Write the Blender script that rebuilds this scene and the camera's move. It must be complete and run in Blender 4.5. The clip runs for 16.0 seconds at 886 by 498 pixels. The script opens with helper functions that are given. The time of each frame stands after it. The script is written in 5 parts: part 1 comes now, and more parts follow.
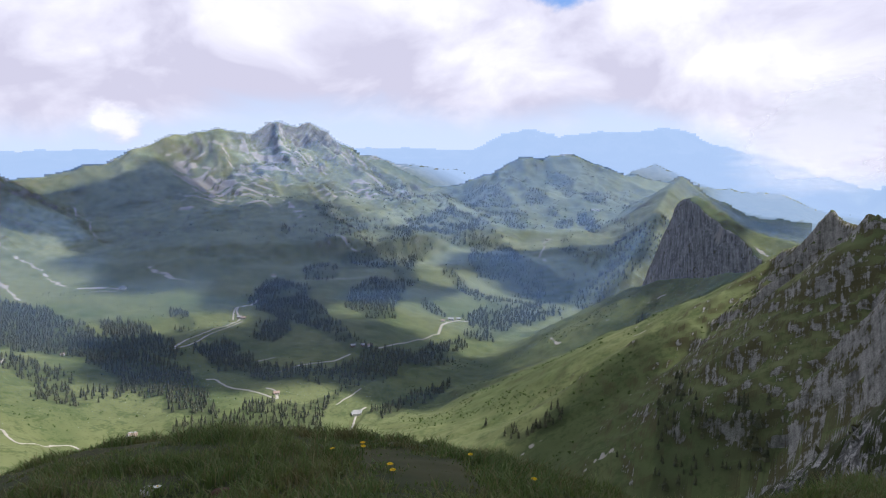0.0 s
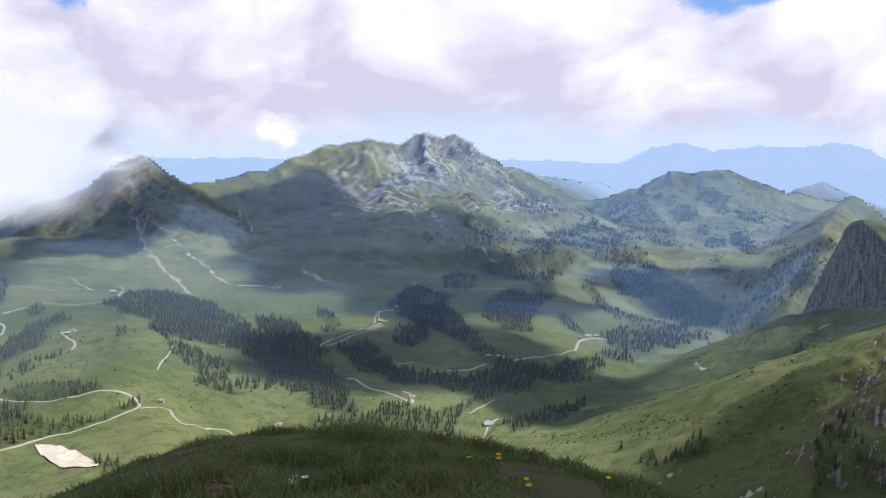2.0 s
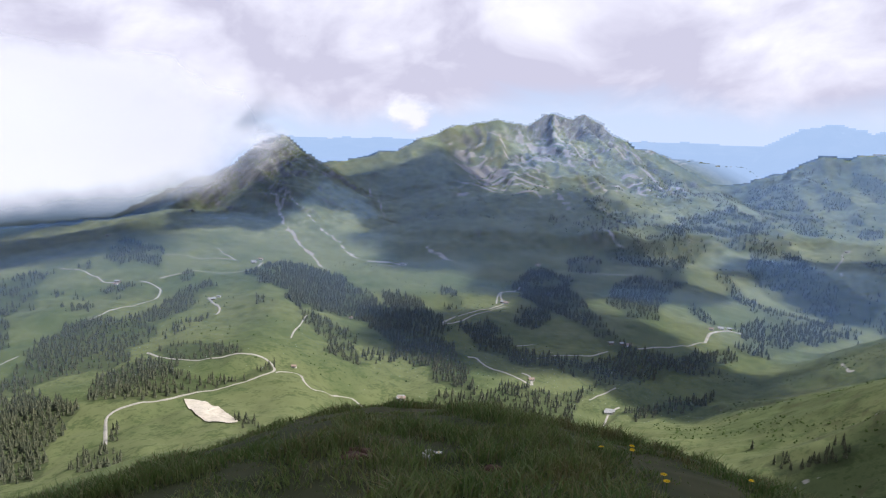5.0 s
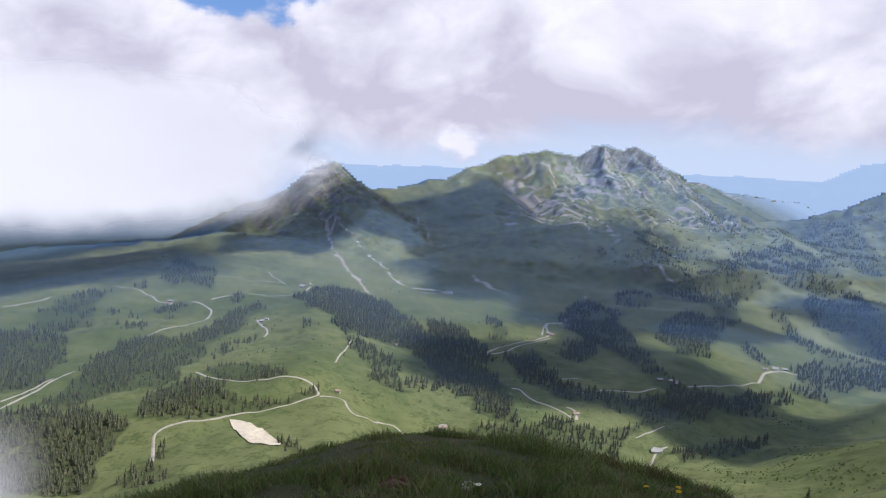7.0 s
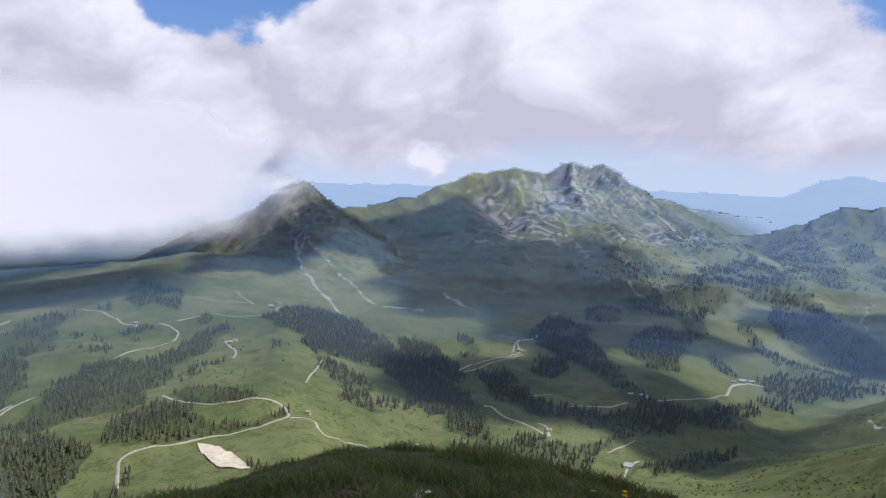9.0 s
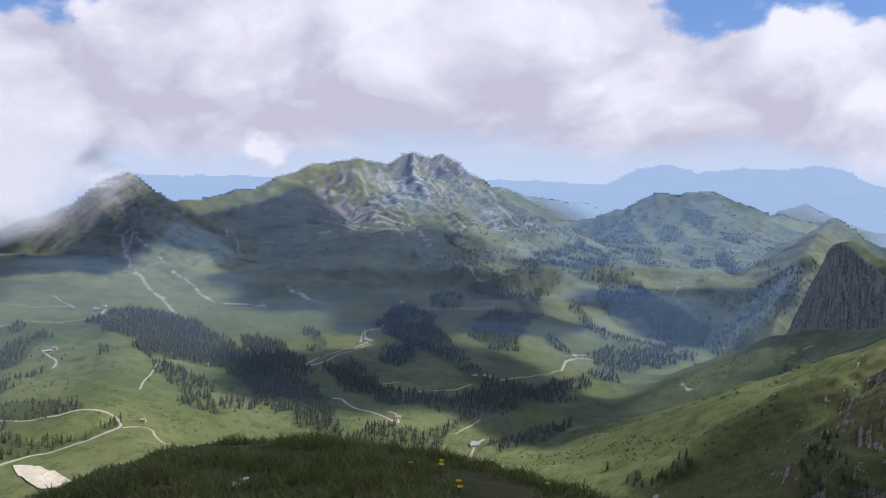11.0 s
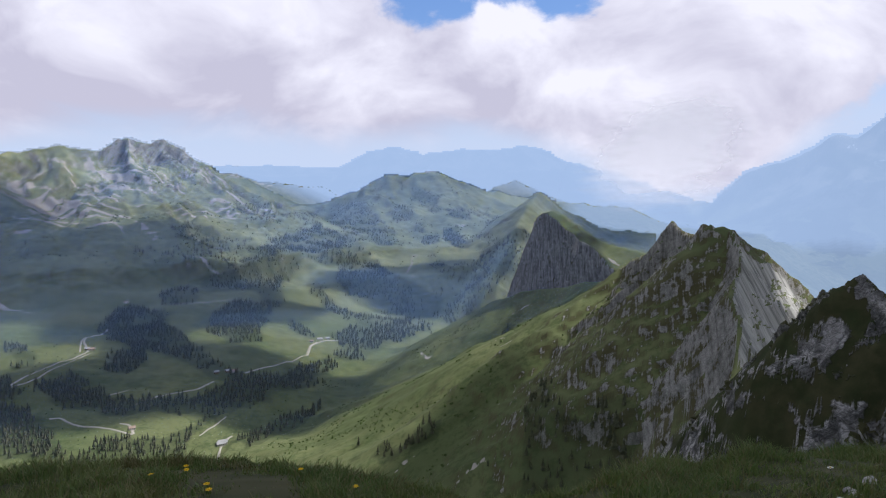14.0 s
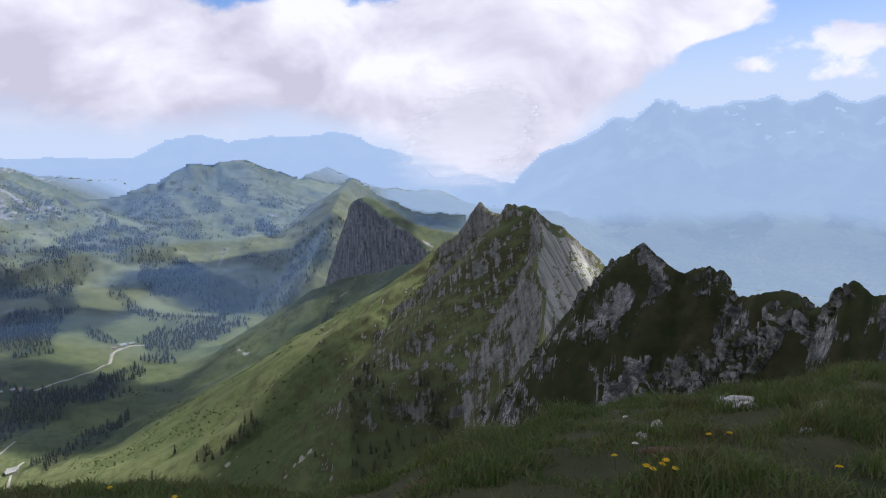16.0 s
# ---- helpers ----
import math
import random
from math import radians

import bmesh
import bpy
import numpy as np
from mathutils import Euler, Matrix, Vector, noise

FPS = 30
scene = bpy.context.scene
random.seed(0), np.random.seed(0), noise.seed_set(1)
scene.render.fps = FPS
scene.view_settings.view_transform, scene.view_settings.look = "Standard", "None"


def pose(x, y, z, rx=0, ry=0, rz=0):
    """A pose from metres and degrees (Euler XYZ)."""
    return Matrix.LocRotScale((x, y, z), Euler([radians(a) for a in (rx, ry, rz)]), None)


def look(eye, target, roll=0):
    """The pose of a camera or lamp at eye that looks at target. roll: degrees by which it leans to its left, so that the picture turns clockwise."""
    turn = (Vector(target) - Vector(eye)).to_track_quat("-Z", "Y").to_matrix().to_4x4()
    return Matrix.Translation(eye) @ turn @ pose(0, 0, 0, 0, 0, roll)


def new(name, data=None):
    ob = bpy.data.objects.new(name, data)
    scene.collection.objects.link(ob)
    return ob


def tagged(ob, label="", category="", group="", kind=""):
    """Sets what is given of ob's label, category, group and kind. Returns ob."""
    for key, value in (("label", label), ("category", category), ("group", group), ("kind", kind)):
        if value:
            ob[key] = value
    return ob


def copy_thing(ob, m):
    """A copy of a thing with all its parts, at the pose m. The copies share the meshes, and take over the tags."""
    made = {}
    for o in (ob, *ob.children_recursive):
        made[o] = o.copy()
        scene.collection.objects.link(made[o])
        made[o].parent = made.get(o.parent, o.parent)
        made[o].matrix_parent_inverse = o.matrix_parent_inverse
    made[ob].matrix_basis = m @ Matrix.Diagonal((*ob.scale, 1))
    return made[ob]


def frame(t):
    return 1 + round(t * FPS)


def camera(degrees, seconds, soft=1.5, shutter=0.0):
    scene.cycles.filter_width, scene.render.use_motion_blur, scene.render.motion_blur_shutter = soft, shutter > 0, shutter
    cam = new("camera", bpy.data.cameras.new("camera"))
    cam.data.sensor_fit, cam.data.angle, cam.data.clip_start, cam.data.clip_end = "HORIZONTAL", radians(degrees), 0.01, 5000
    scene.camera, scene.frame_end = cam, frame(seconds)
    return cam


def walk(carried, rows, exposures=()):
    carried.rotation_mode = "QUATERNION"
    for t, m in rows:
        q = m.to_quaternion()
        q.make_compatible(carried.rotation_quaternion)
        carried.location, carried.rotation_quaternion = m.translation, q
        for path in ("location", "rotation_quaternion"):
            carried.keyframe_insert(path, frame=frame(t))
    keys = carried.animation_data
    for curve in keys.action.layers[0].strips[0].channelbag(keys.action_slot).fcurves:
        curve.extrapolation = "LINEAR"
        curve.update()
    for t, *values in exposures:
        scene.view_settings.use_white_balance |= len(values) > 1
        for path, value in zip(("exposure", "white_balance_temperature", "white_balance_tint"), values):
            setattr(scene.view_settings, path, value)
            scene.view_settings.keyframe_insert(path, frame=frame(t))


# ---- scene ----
# ---- camera: a turn on the spot at eye height on the summit ----
cam = camera(65.24, 16.0, soft=1.15)
PATH = [  # seconds, tilt, lean, turn
    (0.0, 81.03, -0.08, 0.16),
    (0.5, 81.29, -0.24, 3.10),
    (1.0, 81.87, -0.38, 7.12),
    (1.5, 82.16, -0.62, 10.08),
    (2.0, 81.92, -0.77, 11.88),
    (2.5, 81.85, -1.05, 13.16),
    (3.0, 81.84, -1.21, 13.99),
    (3.5, 81.70, -1.31, 15.30),
    (4.0, 80.80, -1.09, 17.75),
    (4.5, 80.14, -0.99, 20.18),
    (4.7, 80.05, -1.00, 21.13),
    (7.0, 82.46, -1.99, 26.33),
    (7.5, 83.11, -1.93, 27.48),
    (8.0, 83.51, -1.79, 27.78),
    (8.2, 83.68, -1.77, 27.32),
    (10.3, 83.70, -1.50, 16.20),
    (10.5, 83.64, -1.44, 14.87),
    (11.0, 83.53, -1.27, 10.89),
    (11.5, 83.54, -1.10, 7.08),
    (12.0, 83.45, -0.87, 3.76),
    (12.5, 83.38, -0.63, 0.38),
    (13.0, 83.12, -0.52, -3.32),
    (13.5, 83.00, -0.36, -6.87),
    (14.0, 82.45, -0.04, -10.85),
    (14.5, 82.07, 0.03, -14.93),
    (15.0, 81.72, 0.36, -18.61),
    (15.5, 81.56, 0.57, -22.42),
    (16.0, 81.20, 0.94, -26.27),
]
STANCE = [(0, 0, 0, 1.65), (2, -0.04, 0, 1.65), (4, -0.15, 0, 1.65), (8, -0.13, 0, 1.65), (10.5, 0.35, -0.2, 1.65), (16, 0.35, -0.2, 1.65)]  # seconds, x, y, z


def stance(t):
    return [float(np.interp(t, [r[0] for r in STANCE], [r[k] for r in STANCE])) for k in (1, 2, 3)]


walk(cam, [(t, pose(*stance(t), tilt, lean, turn)) for t, tilt, lean, turn in PATH], [(t, stops, 6180, 13) for t, stops in ((0, 0.34), (1.5, 0.37), (3.5, 0.34), (7.0, 0.18), (8.2, 0.1), (11.0, 0.08), (12.5, 0.08), (16, 0.2))])

# ---- light: high sun from the right, broken cumulus ----
SUN_AZ, SUN_EL = 78.0, 50.0
sun = new("sun", bpy.data.lights.new("sun", "SUN"))
sun.data.energy, sun.data.angle, sun.data.color = 5.2, radians(0.6), (1.0, 0.955, 0.88)
SUNWARD = Vector((math.sin(radians(SUN_AZ)) * math.cos(radians(SUN_EL)), math.cos(radians(SUN_AZ)) * math.cos(radians(SUN_EL)), math.sin(radians(SUN_EL))))
sun.matrix_world = look(SUNWARD * 100, (0, 0, 0))


class Nodes:
    """A small writer of node trees."""

    def __init__(self, tree):
        self.tree = tree

    def add(self, kind, inputs=(), **settings):
        n = self.tree.nodes.new(kind)
        for key, value in settings.items():
            setattr(n, key, value)
        for key, value in dict(inputs).items():
            if isinstance(value, bpy.types.NodeSocket):
                self.tree.links.new(value, n.inputs[key])
            else:
                n.inputs[key].default_value = value
        return n

    def math(self, op, a, b=0.0, c=0.0, clamp=False):
        return self.add("ShaderNodeMath", {0: a, 1: b, 2: c}, operation=op, use_clamp=clamp).outputs[0]

    def vec(self, op, a, b=(0, 0, 0)):
        n = self.add("ShaderNodeVectorMath", {0: a, 1: b}, operation=op)
        return n.outputs["Value"] if op in ("DOT_PRODUCT", "LENGTH", "DISTANCE") else n.outputs[0]

    def noise(self, vector, scale, detail=4.0, rough=0.55, lac=2.0, distort=0.0):
        return self.add("ShaderNodeTexNoise", {"Vector": vector, "Scale": scale, "Detail": detail, "Roughness": rough, "Lacunarity": lac, "Distortion": distort}).outputs[0]

    def step(self, value, low, high, a=0.0, b=1.0):
        return self.add("ShaderNodeMapRange", {0: value, 1: low, 2: high, 3: a, 4: b}, interpolation_type="SMOOTHSTEP").outputs[0]

    def mix(self, fac, a, b, blend="MIX"):
        n = self.add("ShaderNodeMix", {0: fac, 6: a, 7: b}, data_type="RGBA", blend_type=blend)
        return n.outputs[2]

    def rgb(self, r, g, b):
        n = self.add("ShaderNodeRGB")
        n.outputs[0].default_value = (r, g, b, 1)
        return n.outputs[0]


def c4(r, g, b):
    return (r, g, b, 1.0)


# sky: blue behind a bank of cumulus that leaves the distance open and thins out to the right
world = bpy.data.worlds.new("world")
scene.world = world
world.use_nodes = True
world.node_tree.nodes.clear()
w = Nodes(world.node_tree)
sky = w.add("ShaderNodeTexSky", sky_type="NISHITA", sun_disc=False, sun_elevation=radians(SUN_EL), sun_rotation=radians(SUN_AZ), altitude=2000.0)
blue = w.mix(1.0, sky.outputs[0], c4(0.088, 0.092, 0.098), "MULTIPLY")
ray = w.add("ShaderNodeTexCoord").outputs["Generated"]
split = w.add("ShaderNodeSeparateXYZ", {0: ray})
rise = split.outputs[2]
level = w.math("SQRT", w.math("ADD", w.math("MULTIPLY", split.outputs[0], split.outputs[0]), w.math("MULTIPLY", split.outputs[1], split.outputs[1])))
bearing = w.math("MULTIPLY", w.math("ARCTAN2", split.outputs[0], split.outputs[1]), 57.2958)
elev = w.math("MULTIPLY", w.math("ARCTAN2", rise, level), 57.2958)
elev = w.math("SUBTRACT", elev, w.math("MULTIPLY", w.math("MINIMUM", w.math("MAXIMUM", w.math("SUBTRACT", bearing, 9.0), 0.0), 60.0), 0.053))  # the bank lies aslant
stretched = w.vec("MULTIPLY", ray, (1.0, 1.0, 1.5))
warp = w.vec("ADD", stretched, w.vec("MULTIPLY", w.add("ShaderNodeTexNoise", {"Vector": stretched, "Scale": 2.6, "Detail": 2.0}).outputs[1], (0.25, 0.25, 0.25)))
big = w.noise(warp, 3.0, 2.0, 0.45)
fine = w.noise(warp, 5.0, 7.0, 0.52)
lit_side = w.noise(w.vec("ADD", warp, (0.035, 0.0, 0.065)), 5.0, 7.0, 0.52)
# the bank's base by bearing, its right-hand edge, and the blue holes in it, in degrees, all frayed by the same noise
fray = w.math("ADD", w.math("MULTIPLY", w.math("SUBTRACT", big, 0.5), 7.0), w.math("MULTIPLY", w.math("SUBTRACT", fine, 0.5), 9.0))


def from_oval(b, e, rb, re):
    """Degrees outside an oval of the sky."""
    u = w.math("DIVIDE", w.math("SUBTRACT", bearing, b), rb)
    v = w.math("DIVIDE", w.math("SUBTRACT", elev, e), re)
    return w.math("MULTIPLY", w.math("SUBTRACT", w.math("SQRT", w.math("ADD", w.math("MULTIPLY", u, u), w.math("MULTIPLY", v, v))), 1.0), re)


column = w.step(w.math("ABSOLUTE", w.math("SUBTRACT", bearing, 30.0)), 10.5, 0.5, 0.0, 5.6)
above_base = w.math("SUBTRACT", w.math("ADD", elev, column), 1.3)
right_end = w.math("ADD", w.math("ADD", 39.5, w.math("MULTIPLY", elev, 0.4)), w.step(elev, 4.4, 6.2, 0.0, 8.0))
within = w.math("MULTIPLY", w.math("SUBTRACT", right_end, bearing), 0.6)
solid = w.math("MINIMUM", within, w.math("MINIMUM", from_oval(14.6, 14.3, 5.6, 2.5), from_oval(-43.6, 12.4, 3.6, 1.7)))
puff_noise = w.math("MULTIPLY", w.math("SUBTRACT", w.noise(w.vec("MULTIPLY", ray, (1.0, 1.0, 1.6)), 26.0, 5.0, 0.55), 0.5), 2.6)
mask = w.math("MULTIPLY", w.step(w.math("ADD", above_base, w.math("MULTIPLY", fray, 0.7)), -1.3, 1.7), w.step(w.math("ADD", solid, w.math("ADD", puff_noise, w.math("MULTIPLY", fray, 1.25))), -0.4, 1.0))
puffs = w.math("MINIMUM", from_oval(55.8, 4.1, 3.3, 0.95), w.math("MINIMUM", from_oval(49.8, 3.1, 0.9, 0.32), w.math("MINIMUM", from_oval(55.9, 1.9, 1.3, 0.5), from_oval(60.5, 3.2, 1.6, 0.4))))
tuft = w.math("ADD", from_oval(-25.4, 1.6, 2.6, 1.5), w.math("MULTIPLY", puff_noise, 0.9))
mask = w.math("MAXIMUM", w.math("MAXIMUM", mask, w.step(w.math("ADD", tuft, w.math("MULTIPLY", fray, 0.6)), 0.5, -0.8)), w.step(w.math("ADD", puffs, puff_noise), 0.35, -0.35, 0.0, 0.9))
billow = w.math("MULTIPLY", w.math("SUBTRACT", fine, lit_side), 3.3)
shade = w.math("ADD", w.math("ADD", w.math("ADD", 0.13, billow), w.step(elev, 3.5, 13.0, 0.0, 0.52)), w.step(bearing, -8.0, 22.0, 0.0, 0.30), clamp=True)
shade = w.math("ADD", shade, w.step(w.math("ADD", tuft, w.math("MULTIPLY", fray, 0.6)), 0.4, -0.8, 0.0, 0.8), clamp=True)
white = w.mix(shade, c4(0.54, 0.525, 0.625), c4(0.86, 0.85, 0.92))
deep = w.mix(0.35, blue, c4(0.16, 0.36, 0.86))
haze_low = w.mix(w.step(elev, -1.0, 11.0), c4(0.54, 0.63, 0.79), deep)
seen = w.mix(mask, haze_low, white)
# overhead the bank closes to a thick grey base
seen = w.mix(w.step(elev, 22.0, 42.0), seen, c4(0.20, 0.235, 0.32))
seen = w.mix(w.step(w.math("ABSOLUTE", bearing), 68.0, 95.0), seen, c4(0.30, 0.33, 0.40))
out = w.add("ShaderNodeBackground", {"Color": seen, "Strength": 1.0})
w.tree.links.new(out.outputs[0], w.add("ShaderNodeOutputWorld").inputs[0])


def material(name, rough=0.9, spec=0.2):
    m = bpy.data.materials.new(name)
    m.use_nodes = True
    n = Nodes(m.node_tree)
    shader = next(k for k in m.node_tree.nodes if k.type == "BSDF_PRINCIPLED")
    shader.inputs["Roughness"].default_value = rough
    shader.inputs["Specular IOR Level"].default_value = spec
    return m, n, shader


def bumped(n, shader, value, strength, distance):
    b = n.add("ShaderNodeBump", {"Height": value, "Strength": strength, "Distance": distance})
    n.tree.links.new(b.outputs[0], shader.inputs["Normal"])


def ground_material():
    """Alpine turf, meadow and limestone: rock where it is steep or broken, worn and stained at several scales."""
    m, n, shader = material("alpine_ground", 0.95, 0.1)
    geo = n.add("ShaderNodeNewGeometry")
    pos = geo.outputs["Position"]
    nz = n.add("ShaderNodeSeparateXYZ", {0: geo.outputs["True Normal"]}).outputs[2]
    a1 = n.noise(pos, 0.006, 5.0)
    a2 = n.noise(pos, 0.05, 6.0, 0.6)
    a3 = n.noise(pos, 0.7, 5.0, 0.65)
    a4 = n.noise(pos, 0.2, 5.0, 0.6)
    turf = n.mix(n.step(a1, 0.4, 0.6), c4(0.082, 0.104, 0.042), c4(0.118, 0.134, 0.058))
    turf = n.mix(n.math("MULTIPLY", n.step(n.math("ADD", n.math("MULTIPLY", a2, 0.6), n.math("MULTIPLY", n.noise(pos, 0.2, 5.0, 0.6), 0.4)), 0.47, 0.62), 0.7), turf, c4(0.045, 0.068, 0.022))
    turf = n.mix(n.math("MULTIPLY", n.step(a3, 0.55, 0.75), 0.4), turf, c4(0.16, 0.16, 0.06))
    turf = n.mix(n.step(nz, 0.85, 0.6), turf, n.mix(a3, c4(0.045, 0.05, 0.02), c4(0.10, 0.085, 0.045)))
    high = n.add("ShaderNodeAttribute", attribute_name="high").outputs["Fac"]
    turf = n.mix(n.math("MULTIPLY", high, n.step(a1, 0.35, 0.6, 0.45, 0.85)), turf, n.mix(n.step(a2, 0.35, 0.65), c4(0.13, 0.155, 0.07), c4(0.25, 0.26, 0.14)))
    thatch = n.mix(n.step(a3, 0.35, 0.65), c4(0.022, 0.026, 0.011), c4(0.07, 0.058, 0.03))
    near = n.add("ShaderNodeAttribute", attribute_name="near").outputs["Fac"]
    turf = n.mix(n.math("MULTIPLY", near, 0.85), turf, n.mix(n.step(a2, 0.3, 0.7), thatch, c4(0.035, 0.048, 0.016)))
    rock_attr = n.add("ShaderNodeAttribute", attribute_name="rock").outputs["Fac"]
    scree_attr = n.add("ShaderNodeAttribute", attribute_name="scree").outputs["Fac"]
    wood_dark = n.add("ShaderNodeAttribute", attribute_name="wood").outputs["Fac"]
    across = n.vec("DOT_PRODUCT", pos, (0.26, -0.15, 0.04))
    along = n.vec("DOT_PRODUCT", pos, (0.0, 0.0, 0.03))
    depth = n.vec("DOT_PRODUCT", pos, (0.012, 0.02, 0.0))
    tall_beds = n.noise(n.add("ShaderNodeCombineXYZ", {0: n.vec("DOT_PRODUCT", pos, (0.046, 0.0, -0.032)), 1: n.vec("DOT_PRODUCT", pos, (0.003, 0.002, 0.005)), 2: n.vec("DOT_PRODUCT", pos, (0.0, 0.012, 0.0))}).outputs[0], 1.0, 4.0, 0.55, 2.2, 0.3)
    beds = n.noise(n.add("ShaderNodeCombineXYZ", {0: across, 1: depth, 2: along}).outputs[0], 1.0, 6.0, 0.62, 2.2, 0.35)
    blocks = n.noise(pos, 0.9, 6.0, 0.62, 2.1, 0.8)
    strata = n.mix(n.add("ShaderNodeAttribute", attribute_name="near").outputs["Fac"], n.mix(n.math("MULTIPLY", high, 0.8), n.math("ADD", n.math("MULTIPLY", beds, 0.6), n.math("MULTIPLY", a4, 0.4)), tall_beds), blocks)
    stone = n.mix(n.step(strata, 0.36, 0.64), c4(0.085, 0.085, 0.078), c4(0.35, 0.34, 0.32))
    stone = n.mix(n.math("MULTIPLY", near, n.step(blocks, 0.5, 0.62)), stone, c4(0.50, 0.48, 0.45))
    cracks = n.add("ShaderNodeTexVoronoi", {"Vector": n.vec("ADD", pos, n.vec("MULTIPLY", n.add("ShaderNodeTexNoise", {"Vector": pos, "Scale": 0.8, "Detail": 3.0}).outputs[1], (2.6, 2.6, 2.6))), "Scale": n.math("ADD", 0.6, n.math("MULTIPLY", near, 1.5))}, feature="DISTANCE_TO_EDGE").outputs[0]
    stone = n.mix(n.step(cracks, 0.0, 0.16, 0.45, 0.0), stone, c4(0.05, 0.05, 0.042))
    stone = n.mix(n.math("MULTIPLY", n.step(a3, 0.4, 0.7), 0.4), stone, c4(0.2, 0.19, 0.17))
    plates = n.noise(n.add("ShaderNodeCombineXYZ", {0: n.vec("DOT_PRODUCT", pos, (0.42, -0.31, 0.30)), 1: n.vec("DOT_PRODUCT", pos, (0.006, -0.004, -0.01)), 2: n.vec("DOT_PRODUCT", pos, (0.01, 0.013, 0.0))}).outputs[0], 1.0, 5.0, 0.6, 2.2, 0.25)
    slab = n.add("ShaderNodeAttribute", attribute_name="slab").outputs["Fac"]
    stone = n.mix(slab, stone, n.mix(n.step(plates, 0.34, 0.64), c4(0.16, 0.16, 0.15), c4(0.46, 0.45, 0.42)))
    steep = n.math("ADD", n.math("SUBTRACT", 1.0, nz), n.math("ADD", n.math("MULTIPLY", n.math("SUBTRACT", a2, 0.5), 0.5), n.math("MULTIPLY", n.math("SUBTRACT", a4, 0.5), 0.55)))
    moss = n.math("MULTIPLY", n.math("MULTIPLY", near, n.step(nz, 0.93, 0.8)), n.math("MULTIPLY", n.math("SUBTRACT", n.noise(pos, 0.3, 4.0, 0.6), 0.505), 2.6))
    bare = n.step(n.math("ADD", n.math("ADD", n.math("ADD", steep, moss), n.math("MULTIPLY", slab, 0.25)), n.math("ADD", n.math("MULTIPLY", rock_attr, 0.16), n.math("MULTIPLY", n.math("SUBTRACT", beds, 0.5), 0.75))), 0.43, 0.53)
    col = n.mix(bare, turf, stone)
    # ground darkened under woods; shade painted in on the far-left slope
    col = n.mix(n.math("MULTIPLY", wood_dark, 0.5), col, c4(0.03, 0.042, 0.02))
    plots = n.add("ShaderNodeTexVoronoi", {"Vector": n.vec("MULTIPLY", pos, (1, 0.5, 1.0)), "Scale": 0.011}).outputs["Color"]
    plot = n.add("ShaderNodeSeparateColor", {0: plots}).outputs[0]
    lowland = n.mix(n.step(n.noise(pos, 0.0032, 5.0, 0.6), 0.46, 0.54), n.mix(plot, c4(0.14, 0.17, 0.06), c4(0.36, 0.35, 0.18)), c4(0.022, 0.032, 0.02))
    z = n.add("ShaderNodeSeparateXYZ", {0: pos}).outputs[2]
    ribs = n.noise(n.vec("MULTIPLY", pos, (1.0, 1.0, 0.35)), 0.007, 6.0, 0.6)
    alpine = n.mix(n.step(ribs, 0.42, 0.6), c4(0.05, 0.065, 0.045), c4(0.22, 0.21, 0.18))
    alpine = n.mix(n.math("MULTIPLY", n.step(n.noise(pos, 0.011, 4.0, 0.6), 0.62, 0.66), n.step(z, -60.0, 40.0)), alpine, c4(0.8, 0.82, 0.85))
    lowland = n.mix(n.step(z, -420.0, -160.0), lowland, alpine)
    col = n.mix(n.add("ShaderNodeAttribute", attribute_name="far").outputs["Fac"], col, lowland)
    loose = n.mix(a2, c4(0.23, 0.21, 0.18), c4(0.40, 0.375, 0.335))
    col = n.mix(n.step(n.math("ADD", scree_attr, n.math("MULTIPLY", n.math("SUBTRACT", a2, 0.5), 0.8)), 0.35, 0.6), col, loose)
    n.tree.links.new(col, shader.inputs["Base Color"])
    bumped(n, shader, n.math("ADD", n.math("MULTIPLY", n.math("ADD", strata, n.math("MULTIPLY", n.step(cracks, 0.0, 0.2), 0.35)), bare), n.math("MULTIPLY", a2, 0.5)), 0.6, 2.0)
    return m


GROUND = ground_material()



def simple(name, dark, light, scale, rough=0.9, bump_strength=0.3, bump_distance=0.05, island=0.0):
    """A rough two-tone surface; island: how much single pieces differ in tone."""
    m, n, shader = material(name, rough)
    pos = n.add("ShaderNodeNewGeometry")
    tone = n.noise(pos.outputs["Position"], scale, 6.0, 0.62)
    spots = n.noise(pos.outputs["Position"], scale * 0.13, 3.0)
    fac = n.math("ADD", n.step(tone, 0.32, 0.68, 0, 0.65), n.math("MULTIPLY", n.step(spots, 0.3, 0.7), 0.35))
    if island:
        piece = n.math("ADD", pos.outputs["Random Per Island"], n.add("ShaderNodeObjectInfo").outputs["Random"])
        fac = n.math("ADD", n.math("MULTIPLY", fac, 1 - island), n.math("MULTIPLY", n.math("FRACT", piece), island))
    n.tree.links.new(n.mix(fac, c4(*dark), c4(*light)), shader.inputs["Base Color"])
    bumped(n, shader, tone, bump_strength, bump_distance)
    return m


